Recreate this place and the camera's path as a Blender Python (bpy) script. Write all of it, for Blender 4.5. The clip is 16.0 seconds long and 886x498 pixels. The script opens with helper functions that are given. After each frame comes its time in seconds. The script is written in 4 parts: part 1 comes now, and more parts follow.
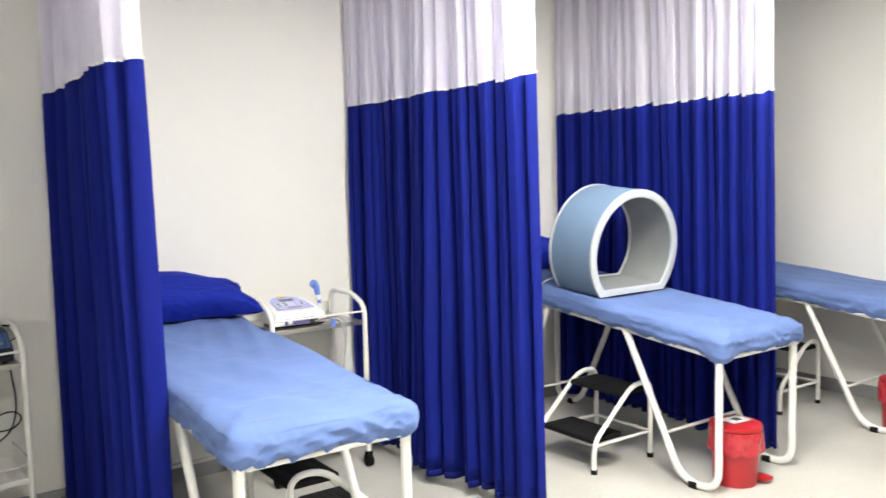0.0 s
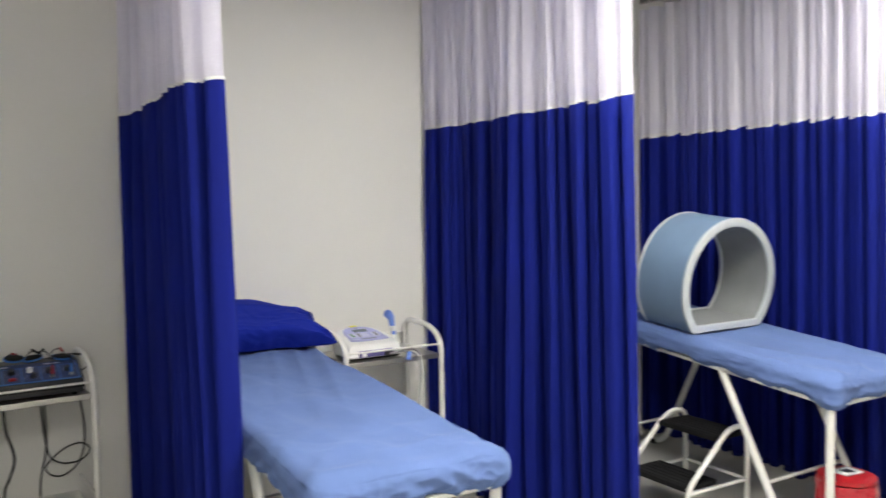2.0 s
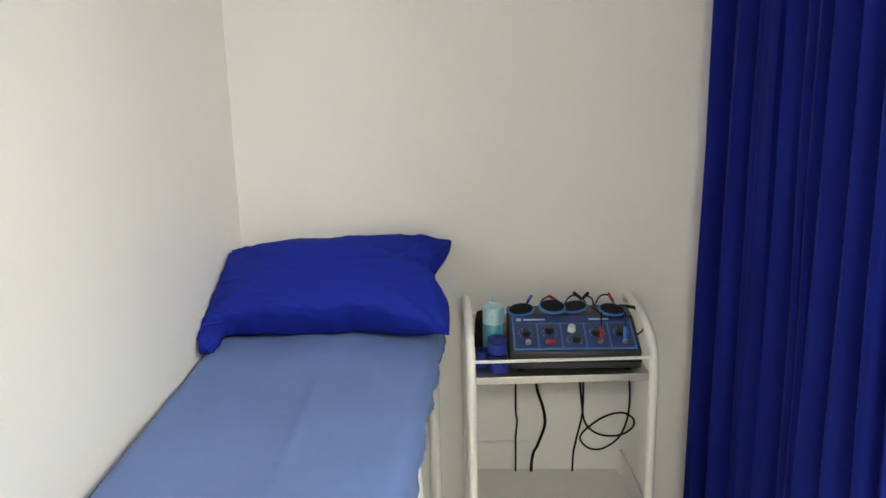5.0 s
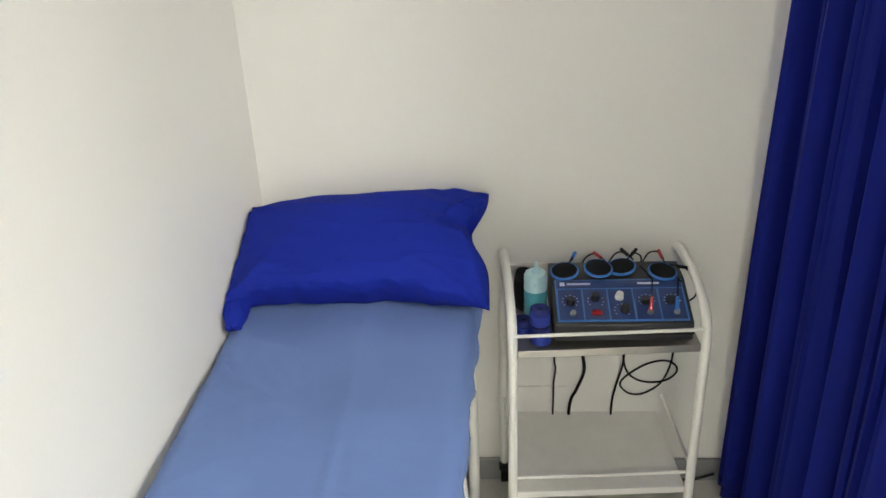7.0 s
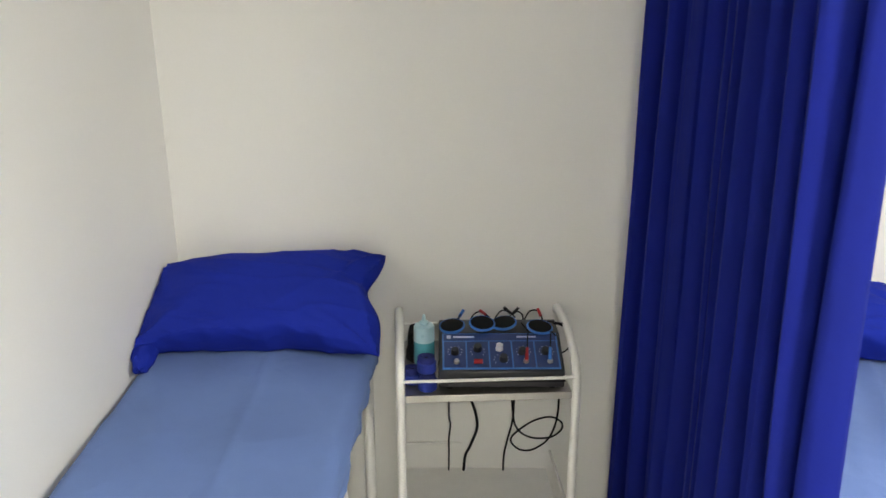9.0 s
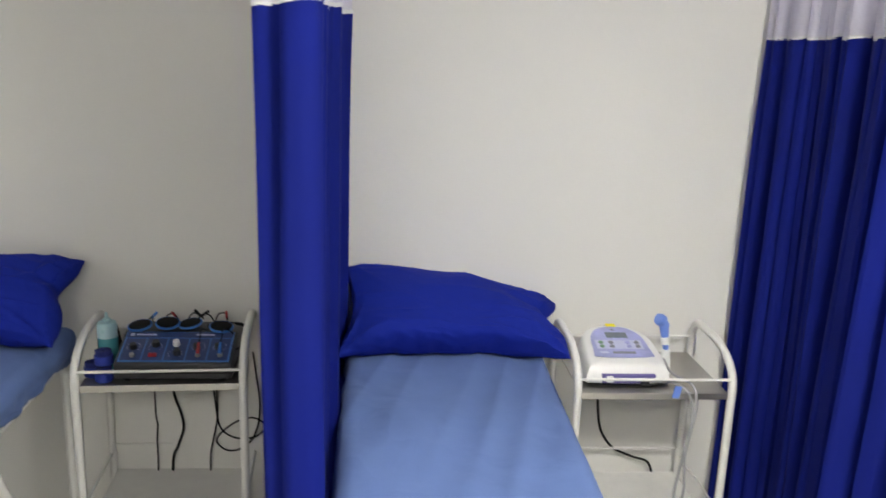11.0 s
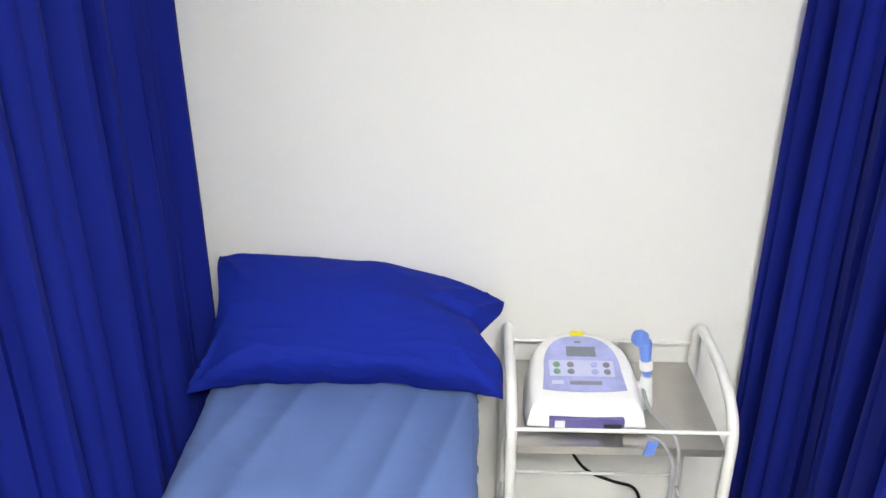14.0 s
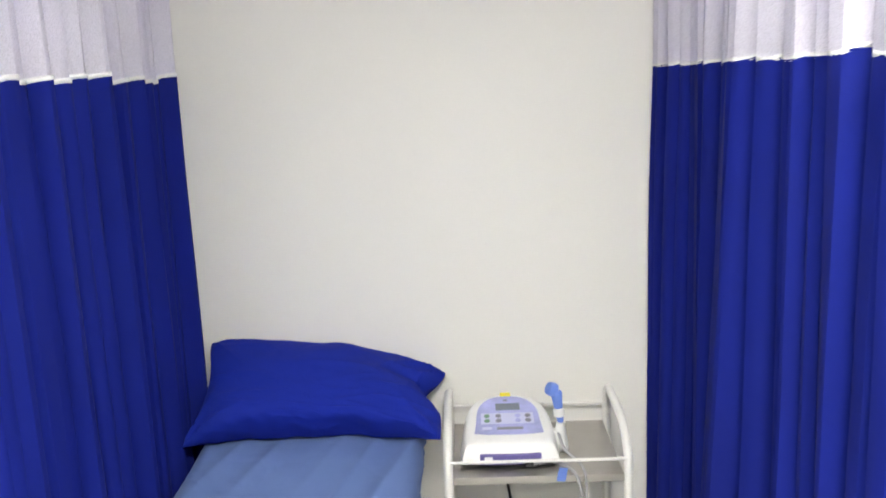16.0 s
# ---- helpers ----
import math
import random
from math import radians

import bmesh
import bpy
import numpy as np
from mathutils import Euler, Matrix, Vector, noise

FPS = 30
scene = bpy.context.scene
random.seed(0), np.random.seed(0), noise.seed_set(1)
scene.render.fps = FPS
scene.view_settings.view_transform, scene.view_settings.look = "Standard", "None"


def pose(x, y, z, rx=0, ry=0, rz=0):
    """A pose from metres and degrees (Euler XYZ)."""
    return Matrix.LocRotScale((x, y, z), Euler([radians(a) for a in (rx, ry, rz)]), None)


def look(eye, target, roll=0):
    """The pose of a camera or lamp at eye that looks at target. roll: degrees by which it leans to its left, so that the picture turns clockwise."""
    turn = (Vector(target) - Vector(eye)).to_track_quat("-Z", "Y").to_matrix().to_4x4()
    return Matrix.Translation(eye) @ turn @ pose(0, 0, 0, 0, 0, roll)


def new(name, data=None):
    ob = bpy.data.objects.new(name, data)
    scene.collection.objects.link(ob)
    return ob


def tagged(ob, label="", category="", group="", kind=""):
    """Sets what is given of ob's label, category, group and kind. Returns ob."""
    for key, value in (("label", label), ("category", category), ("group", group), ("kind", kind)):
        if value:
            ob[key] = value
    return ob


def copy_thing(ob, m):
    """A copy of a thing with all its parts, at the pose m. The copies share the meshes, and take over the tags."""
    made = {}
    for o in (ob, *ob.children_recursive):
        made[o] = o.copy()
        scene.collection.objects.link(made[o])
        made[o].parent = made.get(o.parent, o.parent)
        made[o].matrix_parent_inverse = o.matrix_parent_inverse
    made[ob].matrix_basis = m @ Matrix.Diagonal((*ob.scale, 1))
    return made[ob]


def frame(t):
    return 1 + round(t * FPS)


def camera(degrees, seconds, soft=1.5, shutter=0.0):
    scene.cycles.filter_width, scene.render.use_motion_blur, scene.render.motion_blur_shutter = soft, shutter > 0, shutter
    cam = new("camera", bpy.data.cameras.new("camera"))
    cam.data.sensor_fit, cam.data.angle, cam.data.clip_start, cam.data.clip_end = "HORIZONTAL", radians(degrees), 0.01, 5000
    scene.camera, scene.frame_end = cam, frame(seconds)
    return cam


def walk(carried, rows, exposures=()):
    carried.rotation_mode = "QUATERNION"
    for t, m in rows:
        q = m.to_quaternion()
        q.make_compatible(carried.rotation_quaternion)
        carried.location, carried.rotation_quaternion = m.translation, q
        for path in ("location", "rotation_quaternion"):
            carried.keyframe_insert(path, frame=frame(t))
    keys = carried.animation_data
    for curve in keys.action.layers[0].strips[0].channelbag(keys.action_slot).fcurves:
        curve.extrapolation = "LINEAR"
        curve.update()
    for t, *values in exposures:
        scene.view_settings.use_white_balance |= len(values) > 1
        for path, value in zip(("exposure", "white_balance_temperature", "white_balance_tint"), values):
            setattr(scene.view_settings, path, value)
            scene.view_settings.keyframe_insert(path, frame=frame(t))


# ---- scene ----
cam = camera(56.7, 16.0, shutter=0.25)
PATH = [
    (0, (0.303, -0.546, 1.372), (1.448, 1.084, 1.202), -1.3),
    (0.5, (0.268, -0.577, 1.394), (1.611, 0.899, 1.257), -1.4),
    (1, (0.269, -0.59, 1.402), (1.683, 0.82, 1.288), -1.3),
    (1.5, (0.269, -0.519, 1.398), (1.6, 0.969, 1.284), -1.2),
    (2, (0.32, -0.326, 1.39), (1.353, 1.382, 1.278), -0.9),
    (2.5, (0.31, -0.157, 1.405), (1.016, 1.711, 1.309), -0.5),
    (3, (0.264, 0.1, 1.419), (0.744, 2.039, 1.308), -1.4),
    (3.5, (0.208, 0.361, 1.452), (0.509, 2.329, 1.261), -2.0),
    (4, (0.277, 0.568, 1.45), (0.378, 2.548, 1.185), -1.1),
    (4.5, (0.325, 0.754, 1.476), (0.271, 2.719, 1.107), -0.6),
    (7, (0.256, 1.188, 1.836), (0.126, 2.972, 0.942), -2.6),
    (7.5, (0.262, 1.198, 1.827), (0.145, 2.959, 0.886), -2.5),
    (8, (0.293, 1.17, 1.832), (0.236, 2.963, 0.948), -1.1),
    (10.5, (0.902, 0.621, 1.687), (0.946, 2.582, 1.294), 0.2),
    (11, (1.147, 0.618, 1.692), (1.306, 2.553, 1.213), 2.1),
    (11.5, (1.296, 0.744, 1.7), (1.493, 2.641, 1.096), 2.0),
    (12, (1.391, 0.97, 1.713), (1.586, 2.838, 1.027), 1.0),
    (12.5, (1.473, 1.164, 1.747), (1.637, 2.997, 0.964), 0.4),
    (13, (1.598, 1.341, 1.793), (1.7, 3.142, 0.929), 1.5),
    (13.5, (1.648, 1.415, 1.833), (1.633, 3.214, 0.96), 1.4),
    (14, (1.648, 1.4, 1.844), (1.584, 3.213, 1.001), -0.1),
    (14.5, (1.668, 1.322, 1.844), (1.601, 3.153, 1.042), -0.9),
    (15, (1.671, 1.189, 1.811), (1.627, 3.035, 1.043), -0.8),
    (15.5, (1.704, 0.979, 1.773), (1.651, 2.879, 1.151), -1.8),
    (16, (1.815, 0.852, 1.746), (1.755, 2.808, 1.333), -2.4),
]
walk(cam, [(t, look(eye, target, roll)) for t, eye, target, roll in PATH],
     [(0, 0.65, 6550, 10), (0.5, 0.55, 6550, 10), (1, 0.22, 6550, 10), (1.5, 0.05, 6550, 10), (2.0, 0.0, 6550, 10), (2.5, 0.15, 6600, 10), (3.5, 0.40, 6650, 8), (4.0, 0.40, 6700, 7), (4.5, 0.5, 6700, 7),
      (7.0, 0.76, 6700, 7), (8.0, 0.88, 6700, 7), (10.3, 0.1, 6550, 10), (11.0, 0.08, 6500, 10), (12.0, 0.40, 6350, 10), (13.0, 0.54, 6250, 10), (15.0, 0.54, 6250, 10), (16.0, 0.36, 6450, 10)])

# ---- light ----
world = bpy.data.worlds.new("world")
scene.world = world
world.use_nodes = True
world.node_tree.nodes["Background"].inputs[0].default_value = (0.8, 0.85, 1.0, 1)
world.node_tree.nodes["Background"].inputs[1].default_value = 0.05
LAMP_POWER = 62.0

# ---- materials ----


def mat(name, color, rough=0.6, metal=0.0, vary=0.06, scale=6.0, grain=120.0, bump=0.1, sheen=0.0, random_tint=0.0, coat=0.0):
    """A principled surface with broad stains, fine grain and relief."""
    m = bpy.data.materials.new(name)
    m.use_nodes = True
    nt = m.node_tree
    n, k = nt.nodes, nt.links
    b = n["Principled BSDF"]
    co = n.new("ShaderNodeTexCoord")
    big = n.new("ShaderNodeTexNoise")
    big.inputs["Scale"].default_value = scale
    big.inputs["Detail"].default_value = 4
    k.new(co.outputs["Object"], big.inputs["Vector"])
    fine = n.new("ShaderNodeTexNoise")
    fine.inputs["Scale"].default_value = grain
    fine.inputs["Detail"].default_value = 2
    k.new(co.outputs["Object"], fine.inputs["Vector"])
    add = n.new("ShaderNodeMath")
    add.operation = "MULTIPLY_ADD"
    k.new(fine.outputs[0], add.inputs[0])
    add.inputs[1].default_value = 0.5
    k.new(big.outputs[0], add.inputs[2])
    ramp = n.new("ShaderNodeMapRange")
    ramp.inputs[1].default_value, ramp.inputs[2].default_value = 0.45, 1.05
    ramp.inputs[3].default_value, ramp.inputs[4].default_value = 1 - vary, 1 + vary
    k.new(add.outputs[0], ramp.inputs[0])
    mul = n.new("ShaderNodeVectorMath")
    mul.operation = "SCALE"
    mul.inputs[0].default_value = color
    k.new(ramp.outputs[0], mul.inputs["Scale"])
    k.new(mul.outputs[0], b.inputs["Base Color"])
    rr = n.new("ShaderNodeMapRange")
    rr.inputs[3].default_value, rr.inputs[4].default_value = max(0.02, rough - 0.06), min(1, rough + 0.06)
    k.new(big.outputs[0], rr.inputs[0])
    k.new(rr.outputs[0], b.inputs["Roughness"])
    b.inputs["Metallic"].default_value = metal
    b.inputs["Coat Weight"].default_value = coat
    if sheen:
        b.inputs["Sheen Weight"].default_value = sheen
        b.inputs["Sheen Roughness"].default_value = 0.5
    if bump:
        bp = n.new("ShaderNodeBump")
        bp.inputs["Strength"].default_value = bump
        bp.inputs["Distance"].default_value = 0.004
        k.new(add.outputs[0], bp.inputs["Height"])
        k.new(bp.outputs[0], b.inputs["Normal"])
    return m


def cloth(name, color, weave=900.0, wrinkle=7.0, bump=0.35, sheen=0.05):
    """Cotton or polyester cloth: soft creases and a fine weave."""
    m = mat(name, color, 0.85, 0, 0.10, 5.0, weave, 0, sheen)
    nt = m.node_tree
    n, k = nt.nodes, nt.links
    b = n["Principled BSDF"]
    b.inputs["Specular IOR Level"].default_value = 0.18
    co = n.new("ShaderNodeTexCoord")
    crease = n.new("ShaderNodeTexNoise")
    crease.inputs["Scale"].default_value = wrinkle
    crease.inputs["Detail"].default_value = 5
    crease.inputs["Distortion"].default_value = 1.2
    k.new(co.outputs["Object"], crease.inputs["Vector"])
    fine = n.new("ShaderNodeTexNoise")
    fine.inputs["Scale"].default_value = weave
    k.new(co.outputs["Object"], fine.inputs["Vector"])
    # crumpled facets: cells in warped coordinates
    warp = n.new("ShaderNodeVectorMath")
    warp.operation = "MULTIPLY_ADD"
    k.new(crease.outputs["Color"], warp.inputs[0])
    warp.inputs[1].default_value = (0.07, 0.07, 0.07)
    k.new(co.outputs["Object"], warp.inputs[2])
    cell = n.new("ShaderNodeTexVoronoi")
    cell.inputs["Scale"].default_value = wrinkle * 0.9
    k.new(warp.outputs[0], cell.inputs["Vector"])
    b0 = n.new("ShaderNodeBump")
    b0.inputs["Strength"].default_value = bump
    b0.inputs["Distance"].default_value = 0.022
    k.new(cell.outputs["Distance"], b0.inputs["Height"])
    edge = n.new("ShaderNodeTexVoronoi")
    edge.feature = "DISTANCE_TO_EDGE"
    edge.inputs["Scale"].default_value = wrinkle * 0.55
    k.new(warp.outputs[0], edge.inputs["Vector"])
    line = n.new("ShaderNodeMapRange")
    line.interpolation_type = "SMOOTHSTEP"
    line.inputs[2].default_value = 0.09
    k.new(edge.outputs["Distance"], line.inputs[0])
    be = n.new("ShaderNodeBump")
    be.inputs["Strength"].default_value = bump * 0.5
    be.inputs["Distance"].default_value = 0.006
    k.new(line.outputs[0], be.inputs["Height"])
    k.new(b0.outputs[0], be.inputs["Normal"])
    soft = n.new("ShaderNodeTexNoise")
    soft.inputs["Scale"].default_value = wrinkle * 0.6
    soft.inputs["Detail"].default_value = 1
    k.new(co.outputs["Object"], soft.inputs["Vector"])
    b1 = n.new("ShaderNodeBump")
    b1.inputs["Strength"].default_value = bump
    b1.inputs["Distance"].default_value = 0.03
    k.new(soft.outputs[0], b1.inputs["Height"])
    k.new(be.outputs[0], b1.inputs["Normal"])
    b2 = n.new("ShaderNodeBump")
    b2.inputs["Strength"].default_value = 0.12
    b2.inputs["Distance"].default_value = 0.001
    k.new(fine.outputs[0], b2.inputs["Height"])
    k.new(b1.outputs[0], b2.inputs["Normal"])
    k.new(b2.outputs[0], b.inputs["Normal"])
    return m


def net_cloth(name):
    """White openwork net: lets light through and scatters it."""
    m = bpy.data.materials.new(name)
    m.use_nodes = True
    nt = m.node_tree
    n, k = nt.nodes, nt.links
    out = n["Material Output"]
    n.remove(n["Principled BSDF"])
    dif = n.new("ShaderNodeBsdfDiffuse")
    dif.inputs[0].default_value = (0.86, 0.84, 0.92, 1)
    tr = n.new("ShaderNodeBsdfTranslucent")
    tr.inputs[0].default_value = (0.86, 0.84, 0.93, 1)
    tp = n.new("ShaderNodeBsdfTransparent")
    m1 = n.new("ShaderNodeMixShader")
    m1.inputs[0].default_value = 0.5
    k.new(dif.outputs[0], m1.inputs[1])
    k.new(tr.outputs[0], m1.inputs[2])
    co = n.new("ShaderNodeTexCoord")
    vor = n.new("ShaderNodeTexVoronoi")
    vor.inputs["Scale"].default_value = 460
    k.new(co.outputs["Object"], vor.inputs["Vector"])
    hole = n.new("ShaderNodeMapRange")
    hole.inputs[1].default_value, hole.inputs[2].default_value = 0.25, 0.55
    hole.inputs[3].default_value, hole.inputs[4].default_value = 0.30, 0.10
    k.new(vor.outputs["Distance"], hole.inputs[0])
    m2 = n.new("ShaderNodeMixShader")
    k.new(hole.outputs[0], m2.inputs[0])
    k.new(m1.outputs[0], m2.inputs[1])
    k.new(tp.outputs[0], m2.inputs[2])
    k.new(m2.outputs[0], out.inputs[0])
    return m


def glow(name, color, strength):
    m = bpy.data.materials.new(name)
    m.use_nodes = True
    b = m.node_tree.nodes["Principled BSDF"]
    b.inputs["Emission Color"].default_value = (*color, 1)
    b.inputs["Emission Strength"].default_value = strength
    return m


WALL = mat("wall_paint", (0.80, 0.788, 0.745), 0.55, 0, 0.02, 1.6, 180, 0.06)
CEIL = mat("ceiling_paint", (0.82, 0.82, 0.80), 0.8, 0, 0.02, 2, 150, 0.05)
FLOOR = mat("floor_vinyl", (0.53, 0.52, 0.475), 0.32, 0, 0.10, 3.0, 55, 0.04)
SKIRT = mat("skirting_grey", (0.26, 0.26, 0.26), 0.5, 0, 0.08, 8, 90, 0.05)
BLUE = cloth("curtain_blue", (0.0036, 0.0098, 0.162), 700, 9, 0.10, 0)
HEM = cloth("hem_blue", (0.004, 0.0085, 0.12), 700, 20, 0.15, 0)
NET = net_cloth("net_white")
SHEET = cloth("sheet_blue", (0.120, 0.186, 0.398), 800, 5, 0.55, 0.04)
PILLOW = cloth("pillow_blue", (0.0070, 0.0195, 0.272), 800, 7, 0.5, 0)
WHITE = mat("white_enamel", (0.80, 0.79, 0.75), 0.32, 0, 0.04, 20, 200, 0.04)
STEEL = mat("brushed_steel", (0.46, 0.445, 0.42), 0.30, 0.9, 0.08, 12, 240, 0.06)
BLACK = mat("black_rubber", (0.010, 0.010, 0.011), 0.8, 0, 0.2, 30, 200, 0.15)
BLACK.node_tree.nodes["Principled BSDF"].inputs["Specular IOR Level"].default_value = 0.15
BOX = mat("black_case", (0.022, 0.023, 0.027), 0.42, 0, 0.15, 20, 300, 0.12)
PANEL = mat("panel_blue", (0.020, 0.045, 0.16), 0.35, 0, 0.06, 20, 200, 0.02)
PANELLINE = mat("panel_line_blue", (0.06, 0.19, 0.52), 0.4, 0, 0.05, 20, 200, 0)
ELECTRIM = mat("electrode_rim_blue", (0.03, 0.17, 0.55), 0.45, 0, 0.1, 30, 200, 0.02)
RED = mat("red_plastic", (0.40, 0.012, 0.018), 0.33, 0, 0.08, 12, 90, 0.05, coat=0.1)
BAG = mat("red_bag", (0.46, 0.02, 0.035), 0.28, 0, 0.15, 25, 60, 0.5, coat=0.3)
PAPER = mat("paper_white", (0.80, 0.80, 0.80), 0.7, 0, 0.05, 30, 200, 0.02)
PRINT = mat("print_dark", (0.05, 0.05, 0.06), 0.6, 0, 0.1, 30, 200, 0)
DEVWHITE = mat("device_white", (0.82, 0.82, 0.80), 0.30, 0, 0.02, 15, 150, 0.02, coat=0.15)
LAV = mat("lavender_panel", (0.36, 0.38, 0.66), 0.35, 0, 0.22, 9, 60, 0.01)
LAVLIGHT = mat("lavender_light", (0.55, 0.57, 0.76), 0.4, 0, 0.06, 20, 60, 0)
PURPLE = mat("purple_strip", (0.12, 0.10, 0.30), 0.4, 0, 0.1, 20, 60, 0)
SCREEN = mat("lcd_grey", (0.20, 0.23, 0.27), 0.15, 0, 0.05, 30, 100, 0)
YELLOW = mat("yellow_label", (0.85, 0.75, 0.03), 0.5, 0, 0.05, 30, 100, 0)
GREEN = mat("green_key", (0.16, 0.30, 0.20), 0.5, 0, 0.05, 30, 100, 0)
KEYGREY = mat("grey_key", (0.22, 0.22, 0.27), 0.5, 0, 0.05, 30, 100, 0)
WANDBLUE = mat("wand_blue", (0.16, 0.27, 0.72), 0.4, 0, 0.06, 20, 80, 0.03)
CABLEGREY = mat("grey_cable", (0.36, 0.36, 0.37), 0.5, 0, 0.05, 30, 80, 0.02)
TURQ = mat("turquoise_gel", (0.07, 0.29, 0.34), 0.25, 0, 0.08, 10, 80, 0.02, coat=0.3)
GEL = mat("bottle_clear_top", (0.34, 0.52, 0.57), 0.3, 0, 0.06, 10, 80, 0.02, coat=0.2)
RINGBLUE = mat("ring_blue_vinyl", (0.17, 0.26, 0.39), 0.5, 0, 0.05, 10, 160, 0.06)
RINGGREY = mat("ring_inner_grey", (0.22, 0.23, 0.23), 0.6, 0, 0.08, 14, 120, 0.08)
RINGWHITE = mat("ring_rim_white", (0.52, 0.55, 0.56), 0.45, 0, 0.04, 14, 120, 0.04)
STRAP = mat("velcro_blue", (0.012, 0.02, 0.16), 0.8, 0, 0.2, 30, 300, 0.4)
STRAPBAND = mat("strap_band_blue", (0.012, 0.03, 0.26), 0.7, 0, 0.15, 30, 200, 0.2)
VINYL = mat("couch_vinyl_cream", (0.60, 0.58, 0.50), 0.5, 0, 0.06, 10, 120, 0.05)

# ---- mesh helpers ----


def part(name, bm, material, parent=None, label="", smooth=True):
    me = bpy.data.meshes.new(name)
    bmesh.ops.recalc_face_normals(bm, faces=bm.faces)
    bm.to_mesh(me)
    bm.free()
    me.materials.append(material)
    if smooth:
        me.polygons.foreach_set("use_smooth", [True] * len(me.polygons))
        me.set_sharp_from_angle(angle=radians(40))
    ob = new(name, me)
    ob.parent = parent
    if label:
        tagged(ob, label)
    return ob


def thing(name, m, label, category, group="", kind=""):
    ob = new(name)
    ob.empty_display_size = 0.1
    ob.matrix_basis = m
    return tagged(ob, label, category, group, kind)


def box(lo, hi, bevel=0.0, bm=None, m=None):
    bm = bm or bmesh.new()
    c = [(a + b) / 2 for a, b in zip(lo, hi)]
    s = [b - a for a, b in zip(lo, hi)]
    t = Matrix.Translation(c) @ Matrix.Diagonal((*s, 1))
    got = bmesh.ops.create_cube(bm, size=1, matrix=(m or Matrix()) @ t)
    if bevel:
        edges = list({e for v in got["verts"] for e in v.link_edges})
        bmesh.ops.bevel(bm, geom=edges, offset=bevel, segments=2, affect="EDGES", profile=0.5)
    return bm


def rod(p, q, r, bm=None, r2=None, seg=16):
    bm = bm or bmesh.new()
    p, q = Vector(p), Vector(q)
    rot = (q - p).to_track_quat("Z", "Y").to_matrix().to_4x4()
    bmesh.ops.create_cone(bm, cap_ends=True, segments=seg, radius1=r, radius2=r if r2 is None else r2, depth=(q - p).length,
                          matrix=Matrix.Translation((p + q) / 2) @ rot)
    return bm


def rounded(points, radius, steps=7):
    """A polyline with its corners rounded."""
    pts = [Vector(p) for p in points]
    out = [pts[0]]
    for a, b, c in zip(pts, pts[1:], pts[2:]):
        d = min(radius, (a - b).length * 0.49, (c - b).length * 0.49)
        p, q = b + (a - b).normalized() * d, b + (c - b).normalized() * d
        for i in range(steps + 1):
            s = i / steps
            out.append(p * (1 - s) ** 2 + b * 2 * s * (1 - s) + q * s * s)
    return out + [pts[-1]]


def tube(points, r, bm=None, seg=10):
    """A round tube along a polyline."""
    bm = bm or bmesh.new()
    pts = [Vector(p) for p in points]
    side, rings = None, []
    for i, p in enumerate(pts):
        d = (pts[min(i + 1, len(pts) - 1)] - pts[max(i - 1, 0)]).normalized()
        if side is None:
            side = d.orthogonal().normalized()
        side = (side - d * side.dot(d)).normalized()
        up = d.cross(side)
        rings.append([bm.verts.new(p + (side * math.cos(6.2832 * j / seg) + up * math.sin(6.2832 * j / seg)) * r) for j in range(seg)])
    for a, b in zip(rings, rings[1:]):
        for j in range(seg):
            bm.faces.new((a[j], a[(j + 1) % seg], b[(j + 1) % seg], b[j]))
    bm.faces.new(rings[0][::-1])
    bm.faces.new(rings[-1])
    return bm


def spline(points, n=10):
    """A smooth curve through the points."""
    p = [Vector(q) for q in points]
    p = [2 * p[0] - p[1]] + p + [2 * p[-1] - p[-2]]
    out = []
    for i in range(1, len(p) - 2):
        for j in range(n):
            t = j / n
            out.append(0.5 * (2 * p[i] + (p[i + 1] - p[i - 1]) * t + (2 * p[i - 1] - 5 * p[i] + 4 * p[i + 1] - p[i + 2]) * t * t
                              + (3 * p[i] - p[i - 1] - 3 * p[i + 1] + p[i + 2]) * t ** 3))
    return out + [p[-2]]


def lathe(profile, seg=32, bm=None, at=(0, 0, 0)):
    """A body turned round the z axis from (radius, height) pairs."""
    bm = bm or bmesh.new()
    rings = [[bm.verts.new((at[0] + r * math.cos(6.2832 * j / seg), at[1] + r * math.sin(6.2832 * j / seg), at[2] + z)) for j in range(seg)] for r, z in profile]
    for a, b in zip(rings, rings[1:]):
        for j in range(seg):
            bm.faces.new((a[j], a[(j + 1) % seg], b[(j + 1) % seg], b[j]))
    bm.faces.new(rings[0][::-1])
    bm.faces.new(rings[-1])
    return bm


def prism(outline, depth, m=None, bm=None, bevel=0.0):
    """An outline in x and z, drawn out along y."""
    bm = bm or bmesh.new()
    m = m or Matrix()
    a = [bm.verts.new(m @ Vector((x, 0, z))) for x, z in outline]
    b = [bm.verts.new(m @ Vector((x, depth, z))) for x, z in outline]
    n = len(a)
    faces = [bm.faces.new(a[::-1]), bm.faces.new(b)]
    for i in range(n):
        bm.faces.new((a[i], a[(i + 1) % n], b[(i + 1) % n], b[i]))
    if bevel:
        edges = list({e for f in faces for e in f.edges})
        bmesh.ops.bevel(bm, geom=edges, offset=bevel, segments=2, affect="EDGES", profile=0.5)
    return bm


def wob(x, y, z, s):
    return noise.noise(Vector((x * s, y * s, z * s)))


